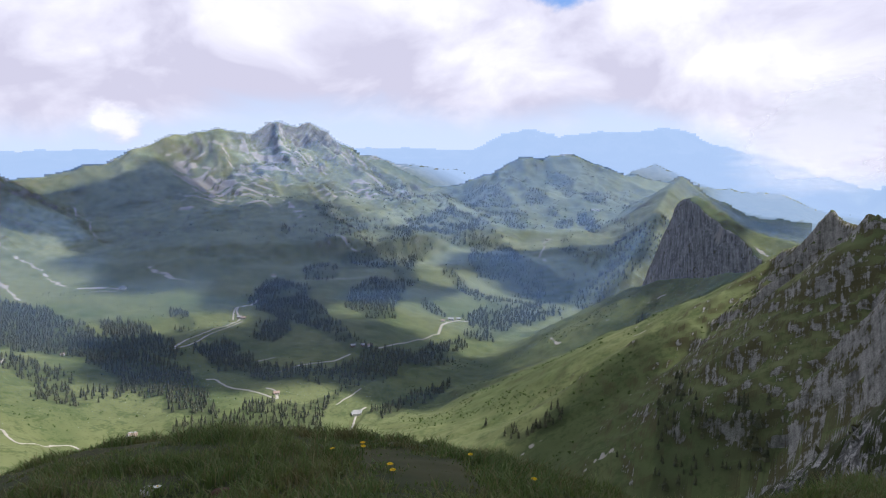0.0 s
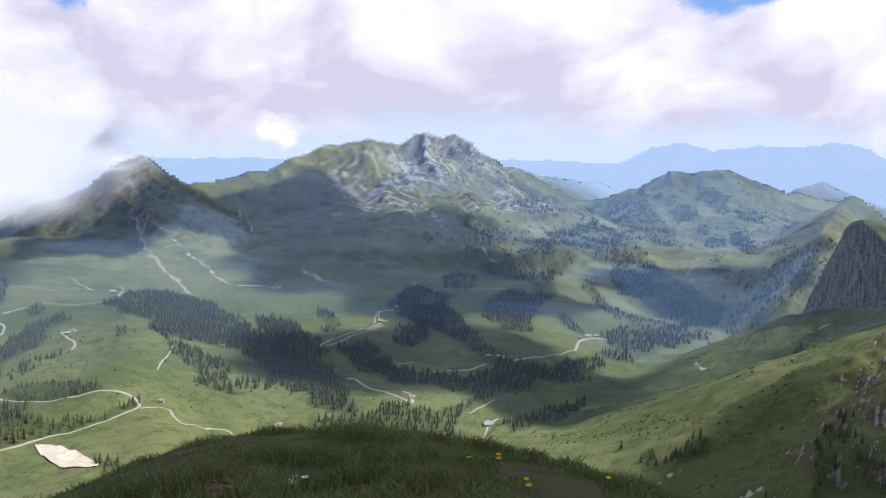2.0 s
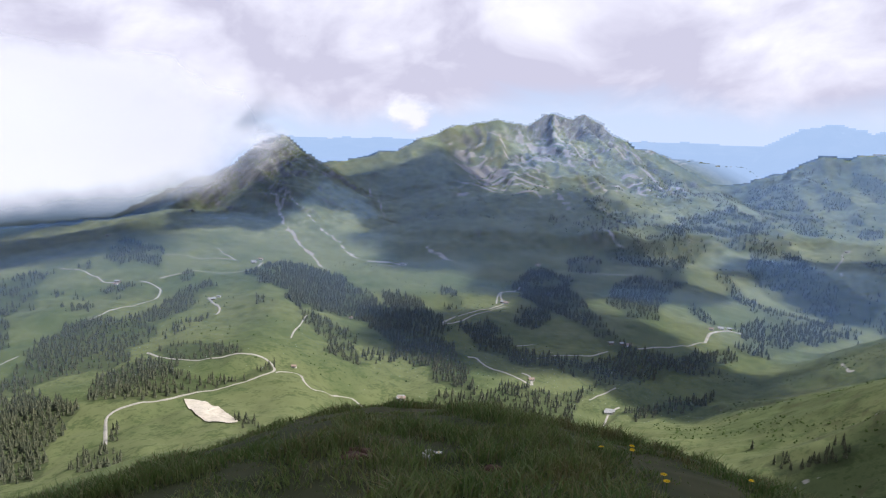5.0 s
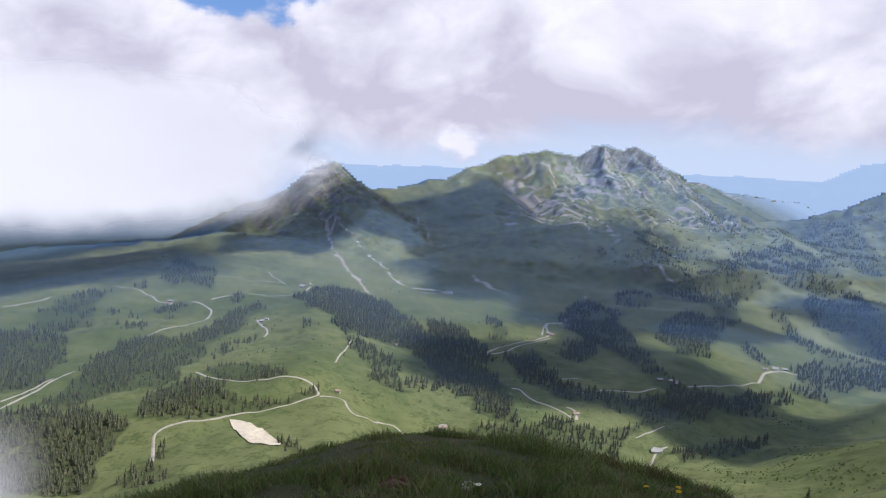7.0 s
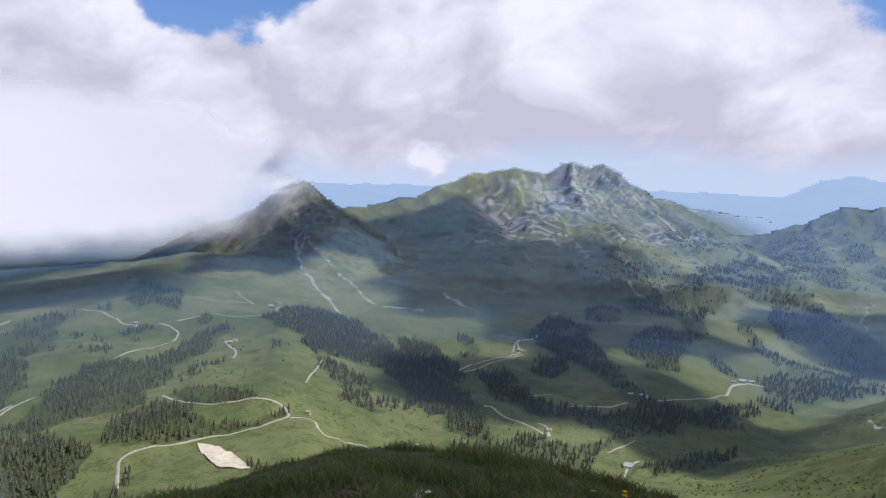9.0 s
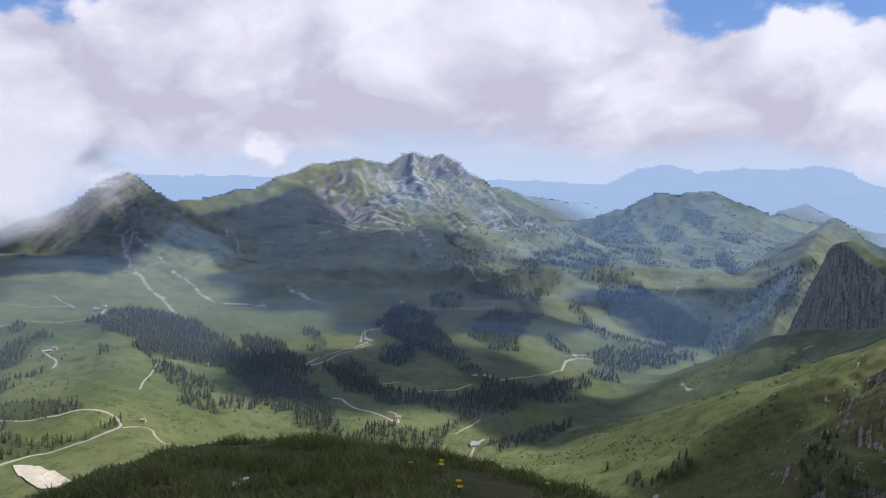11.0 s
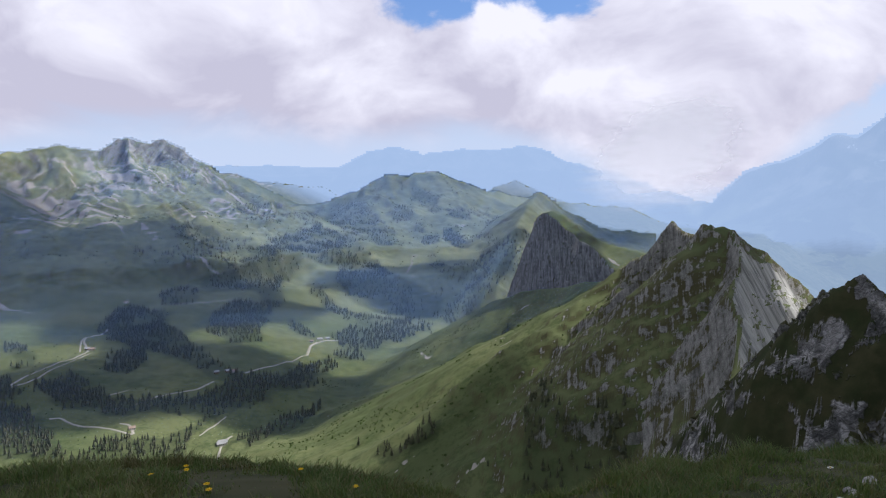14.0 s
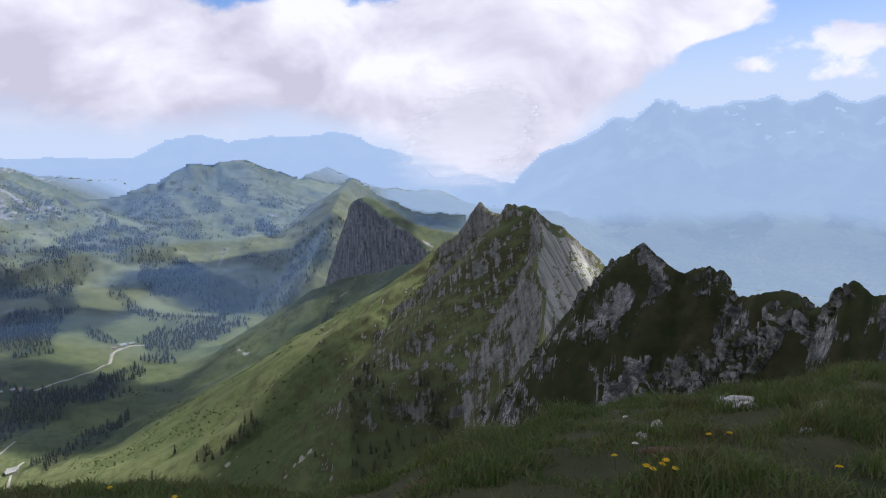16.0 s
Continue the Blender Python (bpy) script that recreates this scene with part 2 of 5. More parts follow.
def grass_material():
    m, n, shader = material("summit_grass", 0.6, 0.25)
    geo = n.add("ShaderNodeNewGeometry")
    r = geo.outputs["Random Per Island"]
    patch = n.noise(geo.outputs["Position"], 0.9, 4.0, 0.6)
    col = n.mix(n.step(patch, 0.35, 0.65), c4(0.10, 0.145, 0.045), c4(0.17, 0.20, 0.07))
    worn = n.noise(geo.outputs["Position"], 1.7, 3.0, 0.6)
    col = n.mix(n.step(worn, 0.54, 0.66, 0.0, 0.75), col, c4(0.15, 0.085, 0.05))
    col = n.mix(n.step(r, 0.66, 0.92), col, c4(0.21, 0.175, 0.09))
    col = n.mix(n.math("MULTIPLY", n.step(r, 0.0, 0.4, 1.0, 0.0), 0.5), col, c4(0.038, 0.078, 0.018))
    n.tree.links.new(col, shader.inputs["Base Color"])
    thin = n.add("ShaderNodeBsdfTranslucent", {"Color": n.mix(0.5, col, c4(0.12, 0.2, 0.02))})
    out = next(k for k in m.node_tree.nodes if k.type == "OUTPUT_MATERIAL")
    n.tree.links.new(n.add("ShaderNodeMixShader", {0: 0.3, 1: shader.outputs[0], 2: thin.outputs[0]}).outputs[0], out.inputs[0])
    return m


def mist_material(name, colour, attribute, scale, ragged, strength, share=0.45, facing=(0.55, 0.0, 0.83)):
    """Water droplets as a thin sheet: lets part of the light pass and scatters the rest, white, or bluish to paint
    haze.
    """
    m = bpy.data.materials.new(name)
    m.use_nodes = True
    m.node_tree.nodes.clear()
    n = Nodes(m.node_tree)
    geo = n.add("ShaderNodeNewGeometry")
    thick = n.add("ShaderNodeAttribute", attribute_name=attribute).outputs["Fac"]
    if ragged:
        pos = geo.outputs["Position"]
        lumps = n.noise(pos, scale, 4.0, 0.42, 2.1, 0.0)
        soft = n.noise(pos, scale * 0.35, 3.0, 0.5)
        body = n.math("ADD", thick, n.math("MULTIPLY", n.math("SUBTRACT", n.math("ADD", n.math("MULTIPLY", lumps, 0.6), n.math("MULTIPLY", soft, 0.4)), 0.5), ragged))
        thick = n.math("MULTIPLY", n.step(body, 0.06, 0.98), strength)
    if facing is None:
        scatter = n.add("ShaderNodeBsdfDiffuse", {"Color": c4(*colour)})
        mixed = n.add("ShaderNodeMixShader", {0: thick, 1: n.add("ShaderNodeBsdfTransparent").outputs[0], 2: scatter.outputs[0]})
        n.tree.links.new(mixed.outputs[0], n.add("ShaderNodeOutputMaterial").inputs[0])
        return m
    normal = n.add("ShaderNodeCombineXYZ", {0: facing[0], 1: facing[1], 2: facing[2]}).outputs[0]
    away = n.add("ShaderNodeCombineXYZ", {0: -facing[0], 1: -facing[1], 2: -facing[2]}).outputs[0]
    back = n.add("ShaderNodeBsdfDiffuse", {"Color": c4(*colour), "Normal": normal})
    through_ = n.add("ShaderNodeBsdfTranslucent", {"Color": c4(*colour), "Normal": away})
    scatter = n.add("ShaderNodeMixShader", {0: share, 1: back.outputs[0], 2: through_.outputs[0]})
    clear = n.add("ShaderNodeBsdfTransparent")
    mixed = n.add("ShaderNodeMixShader", {0: thick, 1: clear.outputs[0], 2: scatter.outputs[0]})
    n.tree.links.new(mixed.outputs[0], n.add("ShaderNodeOutputMaterial").inputs[0])
    return m


def haze_glow_material():
    """A blue glow that paints the haze before the far lowland and the ranges behind it."""
    m = bpy.data.materials.new("far_haze_glow")
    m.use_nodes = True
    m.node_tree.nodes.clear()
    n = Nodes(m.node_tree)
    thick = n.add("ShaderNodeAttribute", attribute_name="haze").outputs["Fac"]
    haze_sheet = n.add("ShaderNodeEmission", {"Color": c4(0.41, 0.56, 0.81), "Strength": 0.90})
    mixed = n.add("ShaderNodeMixShader", {0: thick, 1: n.add("ShaderNodeBsdfTransparent").outputs[0], 2: haze_sheet.outputs[0]})
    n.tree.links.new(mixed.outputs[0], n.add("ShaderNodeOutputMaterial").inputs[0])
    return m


GRASS = grass_material()
DISTANCE = haze_glow_material()
GRAVEL = simple("track_gravel", (0.22, 0.205, 0.175), (0.38, 0.355, 0.31), 0.6)
SAND = simple("bare_gravel", (0.42, 0.37, 0.29), (0.58, 0.52, 0.43), 0.25, bump_distance=0.6)
NEEDLES = simple("spruce_needles", (0.036, 0.046, 0.028), (0.105, 0.108, 0.062), 0.9, 0.8, 0.5, 0.4, island=0.6)
LEAVES = simple("broad_leaves", (0.04, 0.065, 0.016), (0.085, 0.125, 0.03), 0.7, 0.8, 0.5, 0.4, island=0.5)
BARK = simple("spruce_bark", (0.05, 0.04, 0.03), (0.12, 0.09, 0.07), 3.0)


def mossy_stone():
    """Weathered limestone blocks: pale broken faces, dark lichen, brownish turf on what faces up."""
    m, n, shader = material("crag_limestone", 0.95, 0.1)
    geo = n.add("ShaderNodeNewGeometry")
    pos = geo.outputs["Position"]
    nz = n.add("ShaderNodeSeparateXYZ", {0: geo.outputs["True Normal"]}).outputs[2]
    grain, blot = n.noise(pos, 2.4, 6.0, 0.65), n.noise(pos, 0.5, 4.0, 0.6)
    col = n.mix(n.step(grain, 0.36, 0.64), c4(0.075, 0.075, 0.066), c4(0.44, 0.43, 0.40))
    col = n.mix(n.step(blot, 0.5, 0.62, 0.0, 0.75), col, c4(0.05, 0.048, 0.032))
    top = n.step(n.math("ADD", nz, n.math("MULTIPLY", n.math("SUBTRACT", grain, 0.5), 1.2)), 0.25, 0.6)
    col = n.mix(top, col, n.mix(blot, c4(0.032, 0.038, 0.015), c4(0.075, 0.068, 0.03)))
    n.tree.links.new(col, shader.inputs["Base Color"])
    bumped(n, shader, grain, 0.8, 0.12)
    return m


CRAG_STONE = mossy_stone()
LIMESTONE = simple("limestone", (0.22, 0.21, 0.19), (0.52, 0.50, 0.46), 5.0, 0.9, 0.6, 0.03)
PLASTER = simple("hut_plaster", (0.55, 0.52, 0.46), (0.72, 0.69, 0.62), 1.2)
TIMBER = simple("weathered_timber", (0.13, 0.09, 0.06), (0.24, 0.18, 0.12), 2.0)
TILES = simple("roof_tiles", (0.25, 0.17, 0.13), (0.38, 0.30, 0.25), 1.5)
SHEET = simple("grey_roof_sheet", (0.24, 0.24, 0.24), (0.38, 0.38, 0.37), 1.0, 0.6)
WINDOW = simple("dark_window", (0.02, 0.022, 0.025), (0.04, 0.045, 0.05), 2.0, 0.2)
PETALS = simple("yellow_petals", (0.72, 0.46, 0.01), (0.85, 0.62, 0.03), 40.0, 0.6)
PALE_PETALS = simple("white_petals", (0.7, 0.7, 0.66), (0.85, 0.85, 0.8), 40.0, 0.6)
STALK = simple("green_stalk", (0.05, 0.09, 0.02), (0.09, 0.14, 0.03), 30.0, 0.6)
SOIL = simple("reddish_soil", (0.05, 0.028, 0.018), (0.12, 0.065, 0.045), 8.0)
# haze painted by a blue sheet, its normal fixed to even out the light
HAZE = mist_material("painted_haze", (0.24, 0.44, 0.86), "haze", 1, 0, 1, 0.0, (-0.52, -0.30, 0.80))
CLOUD = mist_material("shade_cloud", (0.90, 0.91, 0.95), "cloud", 0.004, 1.1, 0.97, 0.22)
WISP = mist_material("thin_cloud", (0.47, 0.48, 0.54), "cloud", 0.008, 0.9, 0.95, 0.0, None)
# ---- the lie of the land: ridges given as (bearing, elevation, distance) seen from the summit ----
EYE = 1.65


def place(az, el, d):
    a = math.radians(az)
    return (d * math.sin(a), d * math.cos(a), EYE + d * math.tan(math.radians(el)))


def hash2(ix, iy, seed):
    n = (ix.astype(np.int64) * 374761393 + iy.astype(np.int64) * 668265263 + seed * 974711) & 0x7FFFFFFF
    n = ((n ^ (n >> 13)) * 1274126177) & 0x7FFFFFFF
    return ((n ^ (n >> 16)) & 0xFFFF) / 65535.0


def vnoise(x, y, seed=0):
    ix, iy = np.floor(x), np.floor(y)
    fx, fy = x - ix, y - iy
    fx, fy = fx * fx * fx * (fx * (fx * 6 - 15) + 10), fy * fy * fy * (fy * (fy * 6 - 15) + 10)
    a, b = hash2(ix, iy, seed), hash2(ix + 1, iy, seed)
    c, d = hash2(ix, iy + 1, seed), hash2(ix + 1, iy + 1, seed)
    return (a + (b - a) * fx) * (1 - fy) + (c + (d - c) * fx) * fy - 0.5


def fbm(x, y, size, octaves, seed=0, gain=0.5):
    total, amp, x, y = 0.0, 1.0, x / size, y / size
    for k in range(octaves):
        total = total + amp * vnoise(x, y, seed + 17 * k)
        x, y, amp = 1.9 * x + 0.7 * y + 5.1, 1.9 * y - 0.7 * x + 2.3, amp * gain
    return total


def ridged(x, y, size, octaves, seed=0):
    total, amp, x, y = 0.0, 1.0, x / size, y / size
    for k in range(octaves):
        total = total + amp * (1 - 4 * np.abs(vnoise(x, y, seed + 31 * k)))
        x, y, amp = 1.9 * x + 0.7 * y + 1.7, 1.9 * y - 0.7 * x + 8.3, amp * 0.5
    return total


def smoothmax(a, b, k):
    h = np.clip(0.5 + 0.5 * (a - b) / k, 0, 1)
    return b + (a - b) * h + k * h * (1 - h)


# A ridge: crest vertices; slope and reach of the flank on its left and right; rounding of the crest; gully depth, gully width
RIDGES = {}


def ridge(name, crest, left, right, rounding, gully, width):
    RIDGES[name] = (crest, left, right, rounding, gully, width)


ridge("main", [(-44.35, -6.21, 2350), (-41.74, -4.62, 2394), (-39.08, -2.98, 2438), (-37.75, -1.80, 2482), (-36.63, -1.13, 2527), (-35.72, -0.78, 2571), (-35.31, -0.72, 2615), (-34.57, -1.29, 2659), (-33.77, -2.19, 2703), (-32.93, -2.68, 2748), (-31.30, -2.86, 2792), (-29.21, -2.84, 2836), (-27.11, -2.63, 2880), (-25.97, -1.89, 2930), (-24.60, -1.10, 2957), (-23.23, -0.64, 2983), (-21.88, 0.05, 3010), (-21.17, 0.36, 3060), (-19.49, 0.63, 3073), (-18.02, 0.89, 3087), (-16.50, 0.56, 3100), (-15.25, 0.68, 3113), (-14.29, 1.20, 3127), (-13.42, 1.53, 3140), (-12.26, 1.10, 3153), (-11.06, 1.26, 3167), (-9.95, 0.97, 3180), (-9.24, 0.16, 3193), (-8.37, -1.01, 3207), (-6.96, -1.80, 3220), (-5.55, -2.73, 3233), (-3.92, -3.50, 3247), (-2.32, -4.04, 3260)], (1.3, 3000), (0.74, 800), 6, 74, 105)
ridge("green_hills", [(-2.54, -4.05, 3200), (-1.09, -4.27, 3183), (0.22, -4.04, 3167), (1.51, -3.54, 3150), (2.69, -3.09, 3150), (3.95, -2.78, 3164), (5.16, -1.94, 3178), (6.36, -1.46, 3192), (7.10, -1.53, 3206), (7.89, -1.80, 3220), (8.77, -1.26, 3260), (9.93, -1.05, 3288), (10.74, -1.45, 3316), (11.56, -2.21, 3344), (12.65, -3.00, 3372), (13.52, -3.16, 3400), (14.58, -2.70, 3500), (15.62, -2.32, 3560), (16.64, -1.95, 3620), (16.84, -1.91, 3650), (17.72, -2.48, 3675), (19.51, -3.72, 3700)], (1.2, 3000), (0.52, 800), 14, 40, 150)
ridge("spur_peak", [(-11.5, 1.0, 3170), (-7.5, -2.5, 2900), (-4.5, -5.4, 2620), (-2.2, -8.3, 2350), (-1, -10.5, 2150)], (0.5, 700), (0.55, 700), 12, 40, 100)
ridge("spur_shoulder", [(-23.4, -0.7, 2980), (-20, -4.2, 2620), (-16.5, -7.6, 2330), (-14, -10, 2080)], (0.46, 700), (0.42, 600), 50, 16, 130)
ridge("spur_wood", [(5.2, -3.0, 3100), (4.3, -5.8, 2760), (6.4, -8.6, 2330), (8.8, -10.9, 2060)], (0.45, 500), (0.5, 500), 25, 14, 120)
ridge("spur_meadow", [(10.5, -1.6, 3250), (11.5, -5.0, 2850), (11.2, -8.4, 2480), (12.5, -12.28, 2050)], (0.4, 600), (0.42, 600), 40, 14, 130)
ridge("knob_valley", [(-3.5, -10.6, 2000), (-1.2, -12.2, 1850), (1.2, -14.2, 1680)], (0.3, 260), (0.36, 260), 60, 5, 90)
ridge("crag", [(32.16, -5.13, 592), (31.51, -5.36, 604), (30.95, -6.00, 616), (30.44, -5.91, 627), (29.83, -5.48, 639), (29.18, -5.15, 651), (28.61, -5.56, 663), (28.23, -6.82, 675), (27.37, -7.36, 686), (26.42, -8.10, 698), (25.55, -9.02, 710)], (1.5, 320), (1.15, 1400), 2, 18, 26)
ridge("crag_east", [(41.78, -14.08, 640), (40.39, -11.98, 635), (39.13, -10.24, 629), (38.30, -9.39, 624), (37.15, -8.31, 619), (35.77, -7.35, 613), (34.38, -6.53, 608), (33.55, -5.74, 603), (32.99, -5.23, 597), (32.16, -5.13, 592)], (1.0, 900), (1.15, 1400), 2, 3, 30)
ridge("arete", [(33.55, -5.74, 590), (34.20, -7.04, 563), (34.44, -8.33, 536), (33.98, -9.72, 509), (33.76, -11.21, 481), (34.51, -12.72, 454), (34.52, -14.56, 427), (34.21, -17.08, 400)], (1.0, 900), (1.55, 400), 2, 12, 24)
ridge("green_slope", [(25.55, -9.02, 710), (23.77, -10.29, 751), (21.59, -11.82, 793), (19.18, -13.26, 834), (15.35, -14.93, 876), (9.70, -17.61, 917), (3.44, -19.84, 959), (-1.17, -21.11, 1000)], (0.66, 6000), (0.5, 1400), 6, 5, 60)
ridge("pyramid", [(28.31, -8.08, 1130), (26.90, -7.64, 1155), (25.49, -7.24, 1180), (23.62, -6.55, 1205), (21.78, -5.44, 1230), (20.77, -4.81, 1255), (19.95, -4.42, 1280), (19.30, -4.50, 1305), (18.97, -4.76, 1330)], (0.42, 3000), (0.75, 1600), 3, 4, 40)
ridge("saddle", [(25.69, -9.30, 1050), (23.54, -10.10, 1096), (21.16, -10.59, 1142), (17.38, -11.10, 1188), (15.50, -11.65, 1233), (14.08, -12.53, 1279), (12.66, -13.39, 1325), (10.34, -14.52, 1371), (8.07, -15.42, 1417), (3.66, -17.03, 1462), (-0.52, -18.30, 1508), (-4.46, -19.39, 1554), (-7.41, -20.00, 1600)], (0.6, 6000), (0.8, 1500), 4, 6, 70)
ridge("beyond", [(13.56, -13.82, 1650), (14.90, -9.78, 1888), (16.41, -6.62, 2125), (17.66, -4.13, 2362), (18.29, -3.23, 2600), (18.71, -2.87, 2680), (19.52, -3.49, 2708), (20.42, -4.25, 2737), (22.26, -4.98, 2765), (23.26, -5.84, 2793), (25.03, -6.58, 2822), (26.90, -7.50, 2850)], (0.68, 1600), (0.75, 1500), 6, 16, 90)
ridge("alp_low", [(-60.29, -11.59, 1560), (-58.55, -11.06, 1631), (-56.75, -10.62, 1702), (-54.90, -10.36, 1773), (-52.99, -10.04, 1844), (-51.02, -9.53, 1916), (-48.99, -8.64, 1987), (-47.54, -8.10, 2058), (-45.64, -7.10, 2129), (-44.35, -6.44, 2200)], (0.3, 700), (0.16, 900), 50, 6, 120)
ridge("left_hill", [(-47, -20.6, 800), (-42, -19.6, 840), (-37.5, -17.6, 930), (-36.5, -14.5, 1160), (-37.3, -11.4, 1480), (-36, -11.0, 1680)], (0.3, 340), (0.52, 420), 50, 5, 110)
ridge("alps", [(34.35, -1.20, 4700), (36.15, -0.32, 4700), (38.36, 0.85, 4700), (40.31, 1.77, 4700), (41.39, 1.53, 4700), (42.64, 2.41, 4700), (43.25, 2.95, 4700), (43.85, 2.63, 4700), (44.21, 2.96, 4700), (44.98, 2.29, 4700), (45.96, 2.14, 4700), (46.97, 2.27, 4700), (48.34, 2.64, 4700), (49.50, 2.93, 4700), (50.64, 3.05, 4700), (51.49, 3.29, 4700), (52.00, 2.79, 4700), (52.53, 2.49, 4700), (53.98, 2.63, 4700), (54.76, 3.18, 4700), (55.73, 2.67, 4700), (56.78, 2.39, 4700), (58.37, 2.55, 4700)], (0.8, 3000), (0.9, 2600), 4, 45, 240)
ridge("far_range", [(2.89, -0.62, 4750), (4.94, 0.40, 4750), (6.81, 0.97, 4750), (9.08, 0.64, 4750), (12.08, 0.73, 4750), (15.15, 0.51, 4750), (18.76, 0.91, 4750), (22.38, -0.42, 4750), (26.98, -1.78, 4750)], (0.7, 2000), (0.62, 2400), 10, 30, 260)
# the brink of the pyramid's cliff: beyond it, towards the valley, the rock falls away
BRINK = [(19.21, -4.31, 1390), (18.83, -4.67, 1349), (18.91, -5.04, 1308), (19.48, -5.84, 1266), (20.53, -6.71, 1225), (22.09, -7.50, 1184), (23.95, -8.61, 1142), (25.55, -9.02, 1101), (27.12, -8.76, 1060)]
FLOOR_D = (0, 60, 300, 600, 900, 1300, 1700, 2100, 2600, 3300, 4000, 4950)
FLOOR = {
    -180: (0, -40, -210, -430, -570, -640, -680, -720, -720, -640, -540, -180),
    -100: (0, -34, -160, -330, -430, -480, -520, -560, -560, -430, -300, -70),
    -60: (0, -34, -160, -300, -345, -330, -360, -430, -470, -340, -250, -75),
    -46: (0, -34, -155, -275, -315, -318, -318, -350, -430, -360, -250, -70),
    -36: (0, -34, -155, -262, -305, -325, -330, -368, -420, -380, -260, -70),
    -25: (0, -34, -175, -305, -372, -395, -405, -415, -450, -420, -290, -70),
    -14: (0, -34, -185, -330, -408, -432, -440, -445, -460, -420, -290, -70),
    0: (0, -42, -190, -345, -425, -465, -475, -478, -485, -420, -290, -70),
    12: (0, -42, -195, -345, -430, -480, -515, -520, -510, -450, -320, -90),
    25: (0, -42, -200, -350, -470, -560, -620, -640, -660, -640, -520, -200),
    36: (0, -46, -260, -560, -760, -860, -900, -920, -930, -900, -800, -300),
    60: (0, -46, -300, -600, -800, -880, -910, -930, -940, -900, -820, -300),
    100: (0, -46, -260, -520, -700, -800, -850, -880, -900, -850, -780, -300),
    180: (0, -40, -210, -430, -570, -640, -680, -720, -720, -640, -540, -180),
}


def floor_height(x, y):
    d, az = np.hypot(x, y), np.degrees(np.arctan2(x, y))
    keys = sorted(FLOOR)
    rows = np.array([np.interp(d, FLOOR_D, FLOOR[k]) for k in keys])
    at = np.interp(az, keys, np.arange(len(keys)))
    i = np.clip(at.astype(int), 0, len(keys) - 2)
    f = at - i
    f = f * f * (3 - 2 * f)
    j = np.arange(x.size)
    return rows[i, j] * (1 - f) + rows[i + 1, j] * f


def ridge_height(x, y, spec, gullied=True):
    crest, left, right, rounding, gully, width = spec
    p = np.array([place(*v) for v in crest])
    best = np.full(x.shape, -1e9)
    along = 0.0
    gx = fbm(x, y, width * 1.6, 3, 71) * width * 0.9 if gullied else 0
    for a, b in zip(p[:-1], p[1:]):
        ex, ey = b[0] - a[0], b[1] - a[1]
        length = math.hypot(ex, ey)
        s = ((x - a[0]) * ex + (y - a[1]) * ey) / length
        t = np.clip(s / length, 0, 1)
        px, py = x - a[0] - t * ex, y - a[1] - t * ey
        d = np.hypot(px, py)
        side = (ex * (y - a[1]) - ey * (x - a[0])) / length
        w = np.clip(0.5 + side / np.maximum(d, 1e-6) * 0.5, 0, 1)
        w = w * w * (3 - 2 * w)
        sl, reach = left[0] * w + right[0] * (1 - w), left[1] * w + right[1] * (1 - w)
        q = np.sqrt(d * d + rounding * rounding) - rounding
        drop = sl * (q / (1 + q / reach) + np.maximum(q - 1.5 * reach, 0))
        if not gullied:
            best = np.maximum(best, a[2] + (b[2] - a[2]) * t - drop)
            continue
        u = (along + s + gx) / width
        groove = np.abs(vnoise(u, d / (width * 5.0), 5)) * 2 + 0.5 * np.abs(vnoise(u * 2.3, d / (width * 3.0), 9)) * 2
        drop = drop + gully * groove * np.clip(d / (width * 0.7), 0, 1) * np.exp(-d / (8 * width))
        best = np.maximum(best, a[2] + (b[2] - a[2]) * t - drop)
        along += length
    return best


def cliff_cap(x, y):
    """Upper bound of the ground past the brink; unbounded on the plateau side."""
    p = np.array([place(*v) for v in BRINK])
    near, z, side = np.full(x.shape, 1e9), np.zeros(x.shape), np.zeros(x.shape)
    for a, b in zip(p[:-1], p[1:]):
        ex, ey = b[0] - a[0], b[1] - a[1]
        length = math.hypot(ex, ey)
        t = np.clip(((x - a[0]) * ex + (y - a[1]) * ey) / length ** 2, 0, 1)
        d = np.hypot(x - a[0] - t * ex, y - a[1] - t * ey)
        m = d < near
        near = np.where(m, d, near)
        z = np.where(m, a[2] + (b[2] - a[2]) * t, z)
        side = np.where(m, ex * (y - a[1]) - ey * (x - a[0]), side)
    crack = 5 * vnoise(x / 11, y / 11, 81) + 2.5 * vnoise(x / 4, y / 4, 82)
    return np.where(side < 0, z + 3 - 2.9 * np.maximum(near + crack - 2, 0), 1e9)


# the summit we stand on: how fast the turf falls away, by bearing
KNOLL_AZ = (-180, -100, -54, -50, -45, -40, -36, -33, -28, -22, -16, -10, -4, 0, 4, 8, 12, 16, 22, 25, 27, 30, 32, 36.5, 39, 43, 50, 54, 60, 80, 120, 180)
KNOLL_EL = (-24, -27.5, -26.0, -25.7, -25.0, -24.3, -23.5, -23.0, -22.8, -23.2, -23.6, -24.2, -24.5, -25.1, -25.8, -26.7, -27.3, -27.8, -27.6, -27.3, -26.3, -25, -24.3, -23.8, -22.3, -21.4, -20.0, -19.2, -16.1, -14.4, -20, -24)
